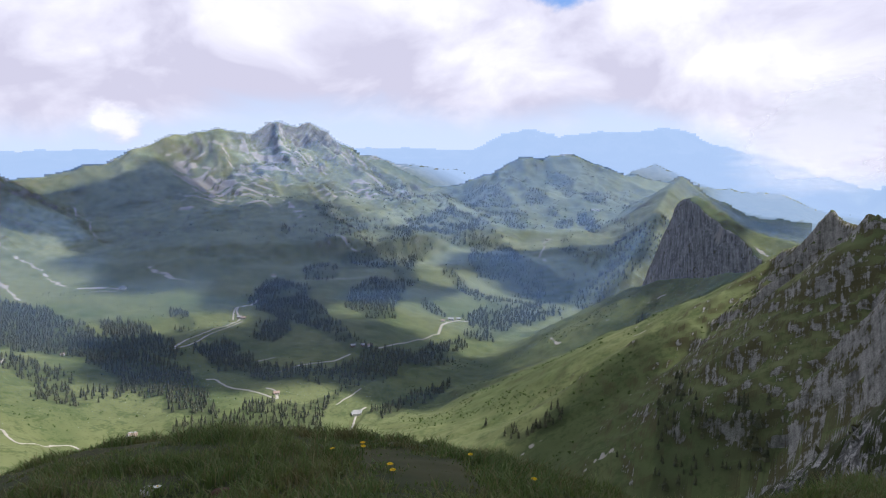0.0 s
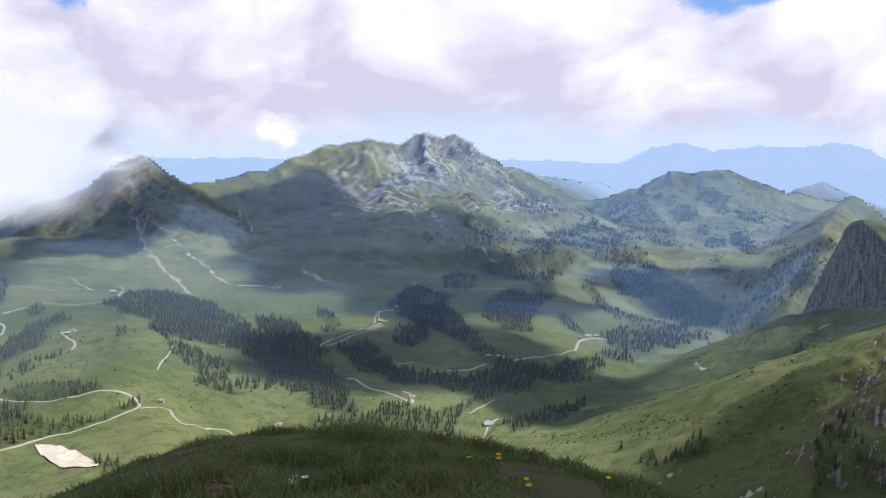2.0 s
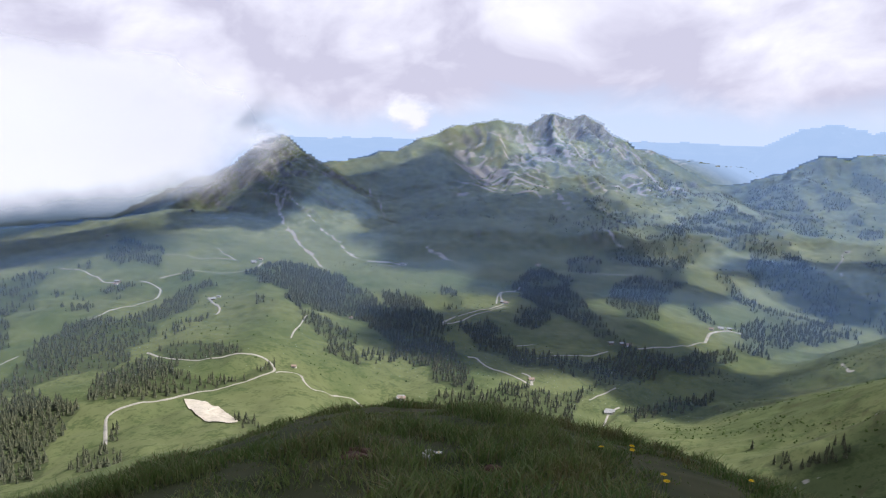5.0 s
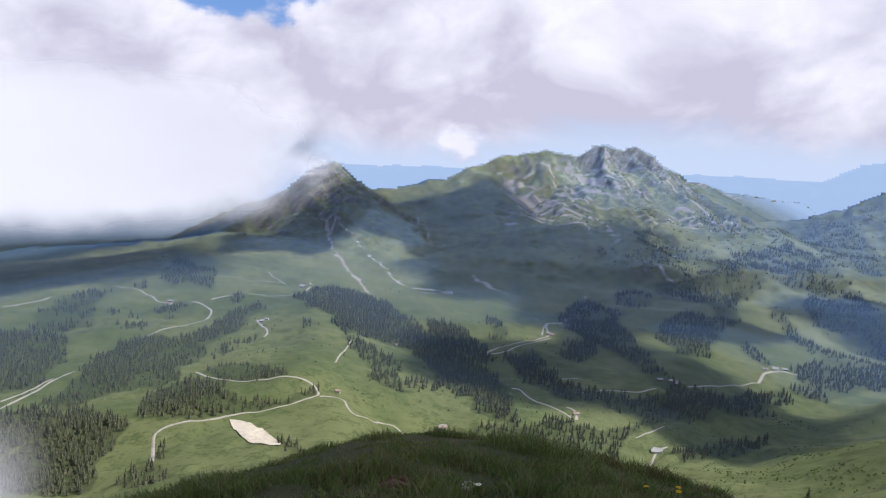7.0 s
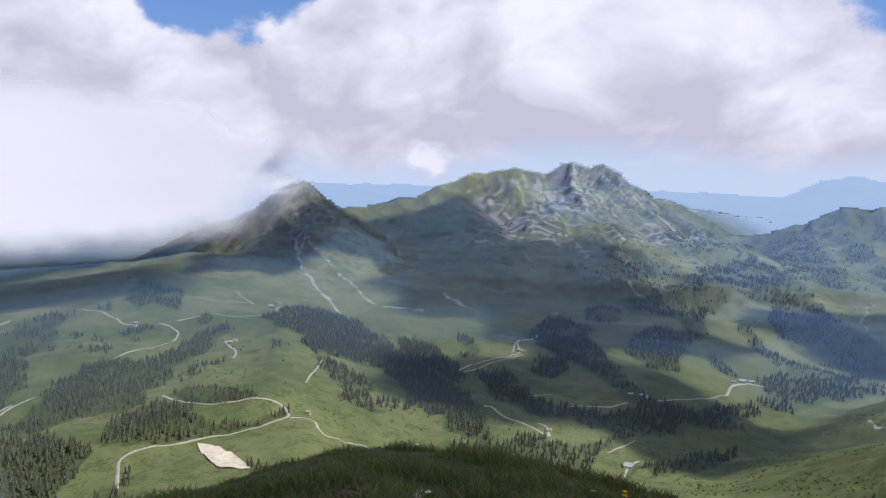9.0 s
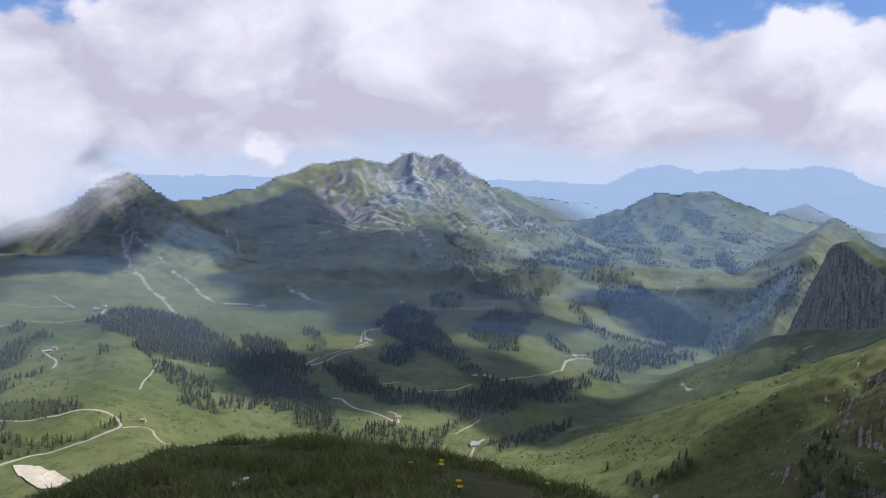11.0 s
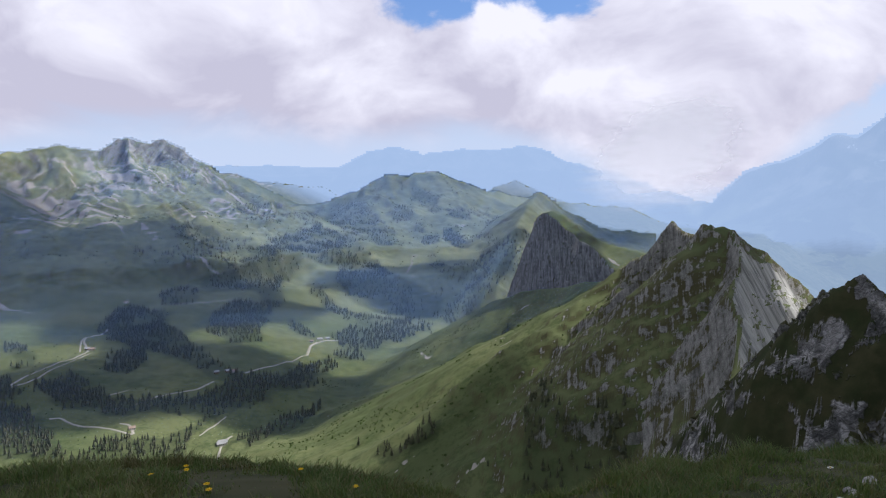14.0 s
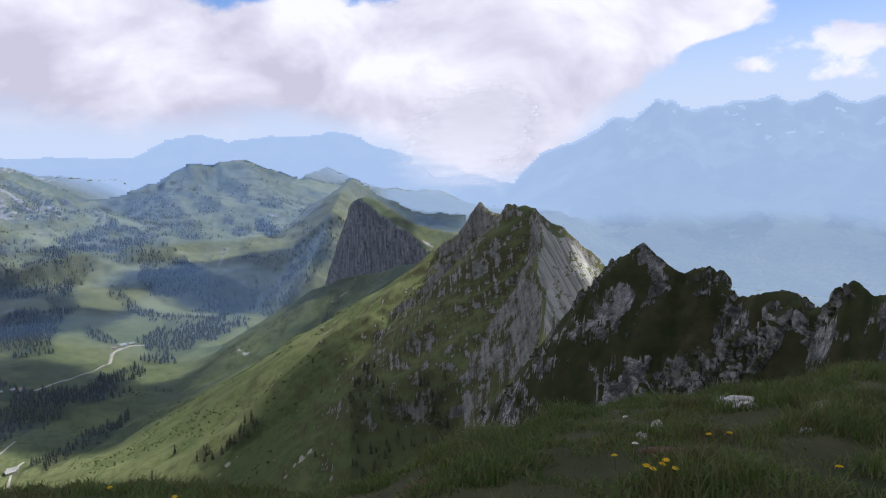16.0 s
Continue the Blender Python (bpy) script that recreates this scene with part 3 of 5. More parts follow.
# broken limestone crest beside the summit
NEAR_CREST = [(60.36, -10.71, 38), (59.29, -10.70, 39), (58.35, -10.99, 39), (57.29, -10.81, 40), (56.25, -11.19, 41), (55.00, -11.71, 41), (53.68, -11.62, 42), (52.53, -11.46, 43), (51.35, -11.34, 43), (50.39, -11.97, 44), (49.57, -11.59, 45), (48.61, -10.88, 45), (47.33, -10.03, 46), (45.78, -9.97, 47), (44.70, -9.53, 47), (43.39, -8.77, 48), (42.17, -8.58, 49), (41.21, -9.01, 49), (40.43, -9.80, 50), (39.91, -11.00, 51), (38.58, -12.58, 51), (37.59, -13.61, 52), (36.68, -14.51, 53), (35.62, -16.04, 53), (34.54, -17.29, 54), (33.74, -19.79, 55), (32.15, -22.05, 55), (30.59, -23.92, 56)]


def near_height(x, y):
    d, az = np.hypot(x, y), np.degrees(np.arctan2(x, y))
    el = np.interp(az, KNOLL_AZ, KNOLL_EL)
    k = np.tan(np.radians(el)) ** 2 / (4 * EYE)
    q = np.minimum(d, 13)
    z = -k * q * q - 2 * k * 13 * np.maximum(d - 13, 0) * 0.9
    z = z + (0.15 * fbm(x, y, 2.4, 4, 3) + 0.05 * fbm(x, y, 0.7, 2, 13)) * np.clip(d / 2.5, 0.25, 1) + 0.5 * fbm(x, y, 9, 3, 8) * np.clip((d - 9) / 12, 0, 1)
    return z


def crest_height(x, y):
    x, y = x - 0.35, y + 0.2
    h = ridge_height(x, y, (NEAR_CREST, (1.5, 200), (1.3, 300), 0.7, 0.9, 3.0))
    d = np.hypot(x, y)
    return h + np.minimum(0.55 * ridged(x + 0.5 * h, y - 0.3 * h, 3.6, 5, 11) - 0.2, 0.4) * np.clip((d - 22) / 8, 0, 1)


def behind(x, y, name, spec):
    """How far a spur drops past the crest that it starts from."""
    if not name.startswith("spur"):
        return 0.0
    a, b = place(*spec[0][0]), place(*spec[0][1])
    ex, ey = b[0] - a[0], b[1] - a[1]
    return 1.4 * np.maximum(-((x - a[0]) * ex + (y - a[1]) * ey) / math.hypot(ex, ey), 0)


def height(x, y):
    """Height of the ground over the whole place; x and y are flat arrays."""
    d = np.hypot(x, y)
    z = floor_height(x, y) + 24 * fbm(x, y, 330, 4, 2) * np.clip(d / 500 - 0.4, 0, 1)
    for name, spec in RIDGES.items():
        soft = 3.0 if name in ("crag", "crag_east", "arete", "pyramid") else 9.0 if name in ("saddle", "beyond", "green_slope") else 22.0
        h = ridge_height(x, y, spec) - behind(x, y, name, spec)
        if name == "pyramid":
            h = np.minimum(h, cliff_cap(x, y))
        z = smoothmax(h, z, soft)
    far = np.clip((d - 300) / 300, 0, 1)
    z = z + far * (7.5 * fbm(x, y, 80, 4, 21) + 1.2 * fbm(x, y, 14, 3, 22))
    high = np.clip((d - 1900) / 500, 0, 1) * np.clip((z + 430) / 160, 0, 1) * np.clip((3700 - d) / 300, 0, 1)
    z = z + high * 7 * (ridged(x + 0.3 * z, y, 130, 4, 50) - 0.9)
    z = z + rockiness(x, y) * 8.0 * ridged(x, y + 0.6 * z, 34, 4, 40)
    peaks = np.clip((d - 4250) / 250, 0, 1)
    if peaks.any():
        z = z + peaks * np.clip((np.degrees(np.arctan2(x, y)) - 3) / 6, 0, 1) * 20 * (ridged(x, y, 260, 3, 55) - 1.0)
    near = np.clip((d - 26) / 60, 0, 1)
    near = near * near * (3 - 2 * near)
    z0 = near_height(x, y)
    blend = z0 * (1 - near) + z * near
    m = d < 120
    if m.any():
        c = np.full(x.shape, -1e9)
        c[m] = crest_height(x[m], y[m])
        blend = np.where(m, smoothmax(c, blend, 0.35), blend)
    return blend


def bump(x, y, cx, cy, rx, ry, turn=0.0):
    """1 in the middle of an oval, 0 outside."""
    c, s = math.cos(turn), math.sin(turn)
    u, v = ((x - cx) * c + (y - cy) * s) / rx, ((y - cy) * c - (x - cx) * s) / ry
    return np.clip(1.25 - np.sqrt(u * u + v * v), 0, 0.5) * 2


def rockiness(x, y):
    """Where bare limestone breaks the ground into crags."""
    r = 0.45 * bump(x, y, 300, 470, 170, 190, 0.2) + 0.25 * bump(x, y, 430, 1130, 90, 70, -0.4)
    r = np.maximum(r, bump(x, y, -640, 3170, 230, 190))
    r = np.maximum(r, 0.35 * bump(x, y, -330, 2750, 260, 330, 0.5))
    r = np.maximum(r, 0.6 * bump(x, y, -1450, 2080, 160, 130))
    return np.clip(r, 0, 1)


def runnels(x, y):
    """Pale rubble runs and rock ribs that slant down the sunny face of the main mountain."""
    p = np.array([place(*v) for v in RIDGES["main"][0]])
    near, u, along = np.full(x.shape, 1e9), np.zeros(x.shape), 0.0
    for a, b in zip(p[:-1], p[1:]):
        ex, ey = b[0] - a[0], b[1] - a[1]
        length = math.hypot(ex, ey)
        s = ((x - a[0]) * ex + (y - a[1]) * ey) / length
        t = np.clip(s, 0, length)
        d = np.hypot(x - a[0] - t * ex / length, y - a[1] - t * ey / length)
        u = np.where(d < near, along + t, u)
        near = np.minimum(near, d)
        along += length
    az = np.degrees(np.arctan2(x, y))
    v = u - 0.6 * near
    streak = vnoise(v / 17, near / 170, 301) + 0.6 * vnoise(v / 9, near / 60, 302)
    patch = fbm(x, y, 240, 3, 303)
    gate = np.clip((az + 23) / 3, 0, 1) * np.clip((-1 - az) / 3, 0, 1) * np.clip((near - 15) / 40, 0, 1) * np.clip((900 - near) / 300, 0, 1)
    return gate * np.clip((streak + 0.5 * patch - 0.16) / 0.16, 0, 1)

# ---- plan of tracks, screes, woods and huts, in metres ----
TRACKS, SCREES, WOODS, HUTS = [], [], [], []


def trail(width, *line):
    TRACKS.append((width, list(line)))


def rubble(half, *line):
    SCREES.append((half, list(line)))


def wood(density, *outline):
    WOODS.append((density, list(outline)))


trail(4.5, (-518, 444), (-586, 505), (-580, 519), (-544, 567), (-520, 610), (-497, 645), (-500, 682), (-515, 706), (-543, 715), (-588, 689), (-618, 679), (-678, 688), (-735, 710))
trail(4, (-499, 683), (-495, 711), (-480, 711), (-448, 670), (-426, 651), (-431, 719), (-422, 738), (-401, 727))
trail(6, (-904, 534), (-911, 569), (-918, 617))
trail(3, (-570, 819), (-598, 873), (-638, 966))
trail(5, (-453, 1118), (-449, 1154), (-419, 1233), (-393, 1296), (-426, 1373), (-406, 1461))
trail(3, (-125, 990), (-137, 952), (-152, 926))
trail(4, (-111, 931), (-123, 914), (-123, 825))
rubble(11, (-1361, 1874), (-1253, 1755), (-1016, 1529), (-858, 1374))
rubble(7, (-1322, 1882), (-1269, 1762))
rubble(9, (-1310, 1881), (-1081, 1725), (-909, 1568), (-839, 1506))
rubble(8, (-1289, 2372), (-1091, 2106), (-919, 1897))
rubble(7, (-945, 2877), (-950, 2850))
rubble(7, (-909, 2905), (-883, 2880))
rubble(6, (-837, 2985), (-814, 2950))
rubble(7, (-862, 2953), (-858, 2929))
rubble(8, (-718, 3032), (-680, 3008))
rubble(30, (-610, 2778), (-564, 2698))
rubble(7, (-630, 2394), (-567, 2278))
rubble(8, (-555, 2372), (-446, 2183))
rubble(6, (-1102, 2752), (-1033, 2744))
rubble(1.44, (132, 476), (117, 480), (99, 472))
rubble(1.8, (86, 564), (66, 558))
rubble(1.2, (211, 703), (173, 726))
rubble(1.2, (303, 1101), (358, 1084))
rubble(6, (183, 1148), (190, 1106))
rubble(5, (-737, 1708), (-640, 1635))
rubble(14, (-809, 1504), (-720, 1531))
trail(4, (-453, 1109), (-430, 1148), (-401, 1222), (-400, 1260), (-386, 1290))
trail(4, (-408, 1295), (-430, 1376), (-405, 1453))
trail(4, (-253, 1015), (-212, 1053), (-179, 1079), (-159, 1127))
trail(4, (-298, 1057), (-276, 1083))
trail(4, (-115, 1164), (-61, 1232), (-12, 1306))
trail(7, (-12, 1306), (-7, 1366), (5, 1402), (30, 1438), (59, 1453))
trail(5, (-326, 1701), (-248, 1714), (-194, 1745))
trail(5, (-352, 977), (-341, 989), (-318, 954), (-267, 937), (-245, 918), (-232, 917))
trail(5, (-256, 948), (-242, 948), (-232, 917))
trail(6, (277, 2009), (291, 2056), (313, 2117), (306, 2150), (341, 2202))
trail(5, (287, 1983), (287, 1951))
trail(5, (-1364, 1080), (-1304, 1078), (-1187, 1031), (-1153, 1009), (-1119, 1023))
trail(5, (-1090, 1042), (-1041, 1032), (-992, 1002), (-959, 956), (-955, 891), (-950, 800))
trail(5, (-862, 486), (-880, 511), (-895, 550), (-907, 598), (-916, 649))
trail(4, (-1233, 1261), (-1142, 1281), (-1060, 1308))
trail(4, (-1169, 1374), (-1110, 1330), (-1055, 1302))
trail(5, (-1056, 1063), (-1030, 1155), (-924, 1179), (-974, 1295))
trail(5, (-864, 985), (-829, 952), (-805, 941), (-778, 916), (-771, 896))
trail(5, (-1338, 763), (-1363, 845), (-1383, 932))
trail(4, (-778, 1467), (-714, 1516))
rubble(15, (-591, 2749), (-542, 2661))
rubble(7, (-711, 3017), (-680, 2975))
rubble(7, (-856, 2963), (-812, 2901))
rubble(7, (-953, 2891), (-905, 2856))
rubble(7, (-565, 2885), (-477, 2755))
rubble(6, (-1010, 2684), (-947, 2614))
rubble(7, (-786, 2916), (-656, 2652))
rubble(8, (446, 1112), (468, 1072), (484, 1021))
rubble(4, (432, 1148), (447, 1094))
rubble(5, (-735, 1700), (-683, 1653), (-609, 1621))
rubble(9, (-625, 2371), (-569, 2286))
rubble(8, (-527, 2304), (-447, 2158))
rubble(7, (-359, 1988), (-245, 1900))
rubble(7, (-377, 2285), (-247, 2093))
rubble(6, (-341, 2727), (-242, 2432))
rubble(1.5, (219, 747), (347, 1050))
rubble(1.3, (206, 750), (224, 720))
rubble(1.7, (261, 1095), (275, 1096))
rubble(1.7, (98, 476), (119, 475), (134, 471))
rubble(1.7, (59, 563), (78, 565), (95, 562))
rubble(1.2, (115, 530), (137, 508))
rubble(1.5, (153, 562), (175, 568))
wood(1, (-881, 1121), (-966, 1271), (-959, 1335), (-878, 1342), (-758, 1304), (-671, 1240), (-595, 1163), (-534, 1108), (-469, 1072), (-395, 1003), (-355, 984), (-327, 926), (-289, 846), (-302, 829), (-340, 844), (-378, 854), (-388, 898), (-436, 924), (-495, 976), (-522, 1020), (-585, 1041), (-629, 1024), (-662, 1042), (-665, 997), (-703, 1014), (-763, 1075), (-804, 1084))
wood(0.85, (-668, 970), (-644, 996), (-577, 972), (-542, 946), (-506, 911), (-462, 844), (-462, 816), (-494, 816), (-524, 821), (-530, 860), (-567, 903), (-625, 936))
wood(0.5, (-493, 900), (-471, 920), (-451, 935), (-430, 892), (-451, 863), (-468, 854))
wood(0.9, (-651, 1250), (-608, 1263), (-536, 1226), (-468, 1133), (-418, 1088), (-421, 1044), (-469, 1085), (-534, 1108))
wood(1, (-553, 1345), (-533, 1370), (-495, 1307), (-464, 1212), (-486, 1204))
wood(1, (-414, 1133), (-374, 1172), (-331, 1085), (-294, 1045), (-233, 1024), (-181, 1038), (-147, 1084), (-126, 1131), (-67, 1180), (-11, 1250), (29, 1322), (39, 1265), (19, 1198), (-26, 1126), (-58, 1052), (-93, 1050), (-140, 1008), (-197, 983), (-255, 969), (-317, 997), (-368, 1034))
wood(0.95, (-351, 801), (-325, 824), (-281, 836), (-257, 886), (-212, 901), (-172, 946), (-140, 1004), (-132, 981), (-166, 915), (-155, 860), (-171, 828), (-228, 815), (-271, 806), (-292, 781), (-328, 775))
wood(1, (-436, 1651), (-384, 1664), (-319, 1629), (-275, 1475), (-230, 1367), (-190, 1260), (-157, 1184), (-115, 1164), (-129, 1119), (-171, 1145), (-226, 1225), (-297, 1296), (-343, 1339), (-409, 1452))
wood(1, (-366, 1274), (-344, 1297), (-305, 1307), (-280, 1222), (-300, 1176), (-338, 1191))
wood(1, (-202, 1640), (-177, 1723), (-128, 1719), (-96, 1665), (-91, 1497), (-100, 1394), (-124, 1340), (-157, 1341), (-199, 1428), (-211, 1558))
wood(0.85, (-179, 2092), (-142, 2151), (-88, 2114), (-51, 2043), (-63, 1979), (-84, 1810), (-66, 1747), (-100, 1625), (-143, 1814), (-262, 1801), (-307, 1883), (-231, 1910), (-188, 1947))
wood(0.8, (-364, 1775), (-316, 1849), (-277, 1799), (-288, 1692), (-349, 1705))
wood(0.9, (-419, 2253), (-397, 2403), (-316, 2327), (-279, 2267), (-343, 2193), (-395, 2176))
wood(0.28, (-541, 2161), (-387, 2040), (-280, 2275), (-142, 2159), (-126, 1968), (-231, 1910), (-358, 1899))
wood(0.4, (-324, 2761), (-195, 2845), (-56, 2747), (32, 3140), (50, 2652), (-50, 2540), (-162, 2423), (-247, 2480))
wood(0.9, (-138, 2111), (-81, 2347), (29, 2572), (52, 2483), (121, 2377), (180, 2181), (128, 2104), (63, 2067), (-19, 2052), (-64, 1995), (-101, 1841))
wood(0.95, (95, 2114), (162, 2166), (196, 2163), (247, 1965), (316, 1882), (354, 1859), (317, 1776), (251, 1778), (172, 1796), (104, 1841), (80, 1946), (87, 2082))
wood(0.9, (-20, 1884), (9, 1932), (61, 1835), (100, 1745), (83, 1650), (32, 1788))
wood(0.9, (100, 1729), (170, 1764), (251, 1778), (309, 1729), (235, 1554), (141, 1411), (70, 1292), (40, 1301), (53, 1425), (91, 1545))
wood(0.8, (-64, 1571), (-38, 1572), (7, 1474), (-4, 1434), (-41, 1485))
wood(0.6, (102, 3130), (194, 3118), (249, 2913), (270, 2775), (304, 2506), (264, 2293), (209, 2355), (134, 2280), (90, 2642), (56, 3035))
wood(0.35, (261, 3105), (352, 3144), (423, 3160), (388, 3027), (294, 2949))
wood(0.75, (466, 3138), (557, 3009), (525, 2754), (472, 2853), (430, 3013))
wood(0.6, (296, 2837), (392, 2873), (416, 2741), (332, 2680))
wood(0.7, (541, 2849), (648, 2835), (633, 2674), (563, 2698))
wood(0.8, (386, 2648), (423, 2642), (415, 2522), (378, 2520))
wood(0.7, (397, 2460), (460, 2522), (453, 2377), (375, 2310))
wood(0.8, (493, 2557), (547, 2611), (531, 2394), (527, 2263), (487, 2215), (478, 2421))
wood(0.6, (380, 2236), (399, 2151), (404, 2012), (372, 1994), (342, 2080))
wood(0.4, (532, 2443), (589, 2273), (603, 2153), (555, 2125), (527, 2263))
wood(0.45, (640, 2796), (811, 3017), (689, 2428), (677, 2705))
wood(0.5, (419, 2017), (527, 2124), (618, 2057), (706, 2147), (404, 1280), (562, 1882), (482, 1755), (410, 1699), (350, 1745), (318, 1784), (342, 1869))
wood(1, (-1310, 854), (-1365, 959), (-1412, 1071), (-1331, 1031), (-1224, 921), (-1113, 819), (-1129, 769), (-1212, 789))
wood(0.95, (-1215, 692), (-1196, 739), (-1106, 774), (-1013, 719), (-926, 611), (-925, 569), (-921, 521))
wood(0.95, (-1395, 1230), (-1410, 1309), (-1278, 1307), (-1162, 1197), (-1141, 1150), (-1239, 1176), (-1235, 1121), (-1331, 1182))
wood(0.8, (-1350, 1111), (-1328, 1137), (-1275, 1088), (-1298, 1072))
wood(0.6, (-1101, 962), (-1110, 1006), (-1050, 1011), (-1003, 951), (-1012, 918), (-1045, 923))
wood(0.4, (-1193, 923), (-1127, 937), (-1005, 865), (-944, 801), (-1050, 836))
wood(1, (-890, 622), (-918, 679), (-963, 765), (-941, 804), (-870, 812), (-878, 884), (-930, 995), (-953, 1103), (-903, 1062), (-872, 978), (-834, 893), (-816, 821), (-788, 747), (-738, 678), (-733, 635), (-778, 626), (-777, 581), (-783, 538), (-858, 570))
wood(0.9, (-718, 616), (-725, 656), (-717, 689), (-634, 658), (-562, 611), (-529, 644), (-531, 714), (-510, 680), (-511, 633), (-528, 593), (-545, 566), (-568, 537), (-604, 522), (-656, 559))
wood(0.9, (-737, 719), (-709, 747), (-652, 756), (-570, 705), (-597, 681), (-648, 673))
wood(1, (-686, 384), (-705, 431), (-724, 482), (-717, 521), (-680, 543), (-623, 499), (-625, 477), (-558, 425), (-525, 391), (-554, 384), (-641, 358))
wood(0.6, (-504, 398), (-532, 439), (-510, 440), (-453, 409), (-398, 344), (-485, 383))
wood(0.85, (-852, 480), (-844, 518), (-783, 538), (-732, 547), (-704, 511), (-734, 482), (-720, 428), (-717, 402))
wood(0.5, (-788, 787), (-800, 843), (-788, 913), (-779, 889), (-755, 808), (-754, 765))
wood(0.7, (-1035, 1108), (-1055, 1165), (-985, 1096), (-994, 1067))
wood(0.6, (-760, 987), (-720, 983), (-692, 938), (-725, 934))
wood(0.5, (-568, 490), (-564, 501), (-507, 451), (-516, 446))
wood(0.8, (-427, 516), (-398, 514), (-374, 487), (-395, 486))
wood(1, (-96, 913), (-82, 967), (-49, 1005), (-5, 1046), (11, 1074), (14, 1050), (-13, 994), (-61, 936), (-83, 886))
wood(0.9, (82, 596), (90, 603), (96, 610), (108, 604), (107, 580), (95, 574), (84, 572))
wood(0.9, (54, 604), (63, 615), (82, 588), (76, 577), (62, 583))
wood(0.3, (35, 685), (46, 696), (59, 704), (69, 691), (50, 668))
wood(0.75, (135, 429), (147, 451), (160, 505), (181, 536), (186, 509), (180, 456), (183, 433), (195, 410), (191, 394), (176, 388), (159, 395), (145, 400))
wood(0.7, (192, 442), (205, 432), (209, 403), (189, 373), (179, 386))
wood(0.5, (113, 485), (127, 473), (136, 466), (126, 453), (115, 460))
wood(0.8, (298, 1082), (315, 1081), (310, 1049), (218, 776))
HUTS = [  # x, y, turn, length
    (-1119, 1011, 0.4, 12),
    (-989, 1283, 0.2, 14),
    (-838, 970, 0.8, 9),
    (-391, 1305, 0.3, 14),
    (-141, 1165, 0.5, 13),
    (-723, 1521, 0, 22),
    (-431, 1711, 0.3, 16),
    (-373, 777, 0.6, 12),
    (-121, 914, 0.15, 18),
    (-237, 932, 0.5, 12),
    (-1489, 1636, 0.2, 16),
    (575, 2605, 0.2, 14),
    (-604, 1053, 0.4, 9),
    (29, 1450, 0.1, 14),
    (-123, 910, 0.3, 16),
    (-130, 1167, 0.2, 14),
    (-159, 1159, 0.5, 12),
    (13, 1430, 0.2, 18),
    (-4, 1406, 0.1, 12),
    (-1129, 1024, 0.3, 15),
    (-1004, 1302, 0.1, 18),
    (-1001, 1324, 0.2, 14),
    (-837, 966, 0.6, 12),
    (-840, 985, 0.2, 10),
    (-371, 778, 0.3, 16),
    (-1489, 1329, 0.3, 12),
    (555, 2601, 0, 16),
    (579, 2588, 0.2, 14),
    (-400, 1310, 0.3, 13),
    (-722, 1521, 0.1, 14),
    (-499, 723, 0.3, 9),
    (326, 2188, 0.2, 12),
    (-373, 781, 0.4, 13),
]
SLAB = [(322, 485), (318, 463), (349, 476), (372, 483), (382, 475), (335, 421), (288, 382), (253, 353), (239, 343), (247, 357), (259, 373), (265, 393), (284, 419), (303, 440)]
GRAVEL_PIT = [(-535, 565), (-522, 572), (-488, 559), (-447, 531), (-407, 502), (-423, 499), (-444, 502), (-478, 520), (-516, 550)]
STONES = [(5.39, 4.07, 0.19), (5.36, 3.93, 0.13), (5.44, 4.24, 0.11), (4.15, 3.75, 0.07), (3.82, 3.54, 0.06), (5.33, 3.17, 0.10), (4.74, 2.88, 0.07), (5.88, 3.24, 0.06), (3.81, 2.31, 0.05), (-1.96, 4.15, 0.05), (-1.94, 4.14, 0.05), (-1.95, 4.26, 0.05)]
SOIL_PATCHES = [(3.53, 3.02, 0.20), (-2.30, 3.83, 0.14), (-1.45, 4.21, 0.10), (2.13, 3.89, 0.12), (-2.36, 4.07, 0.13)]
YELLOW_FLOWERS = [(3.01, 2.89), (2.97, 2.57), (3.02, 2.56), (3.08, 2.55), (3.13, 2.55), (2.99, 2.62), (3.9, 2.97), (3.94, 2.87), (3.86, 2.04), (-0.33, 4.22), (-0.36, 4.29), (-0.66, 5.24), (0.22, 5.46), (0.61, 4.46), (-0.66, 5.24), (-0.82, 4.89)]
WHITE_FLOWERS = [(3.2, 2.94), (-1.72, 3.89), (3.85, 3.73)]


# ---- helpers for meshes ----
def grid_mesh(name, x, y, z, rows, cols, closed):
    """A mesh over a rows x cols lattice."""
    i = np.arange(rows * cols).reshape(rows, cols)
    j = np.concatenate([i, i[:, :1]], 1) if closed else i
    quads = np.stack([j[:-1, :-1], j[:-1, 1:], j[1:, 1:], j[1:, :-1]], -1).reshape(-1, 4)
    return raw_mesh(name, np.stack([x, y, z], -1), quads)


def raw_mesh(name, verts, faces, smooth=True):
    """A mesh from arrays of places and of faces that all have the same number of corners."""
    me = bpy.data.meshes.new(name)
    n, k = faces.shape
    me.vertices.add(len(verts))
    me.vertices.foreach_set("co", np.asarray(verts, np.float32).ravel())
    me.loops.add(n * k)
    me.loops.foreach_set("vertex_index", faces.astype(np.int32).ravel())
    me.polygons.add(n)
    me.polygons.foreach_set("loop_start", (np.arange(n) * k).astype(np.int32))
    me.polygons.foreach_set("use_smooth", np.full(n, smooth))
    me.update()
    me.validate()
    return me


def attribute(me, key, values):
    me.attributes.new(key, "FLOAT", "POINT").data.foreach_set("value", np.asarray(values, np.float32))


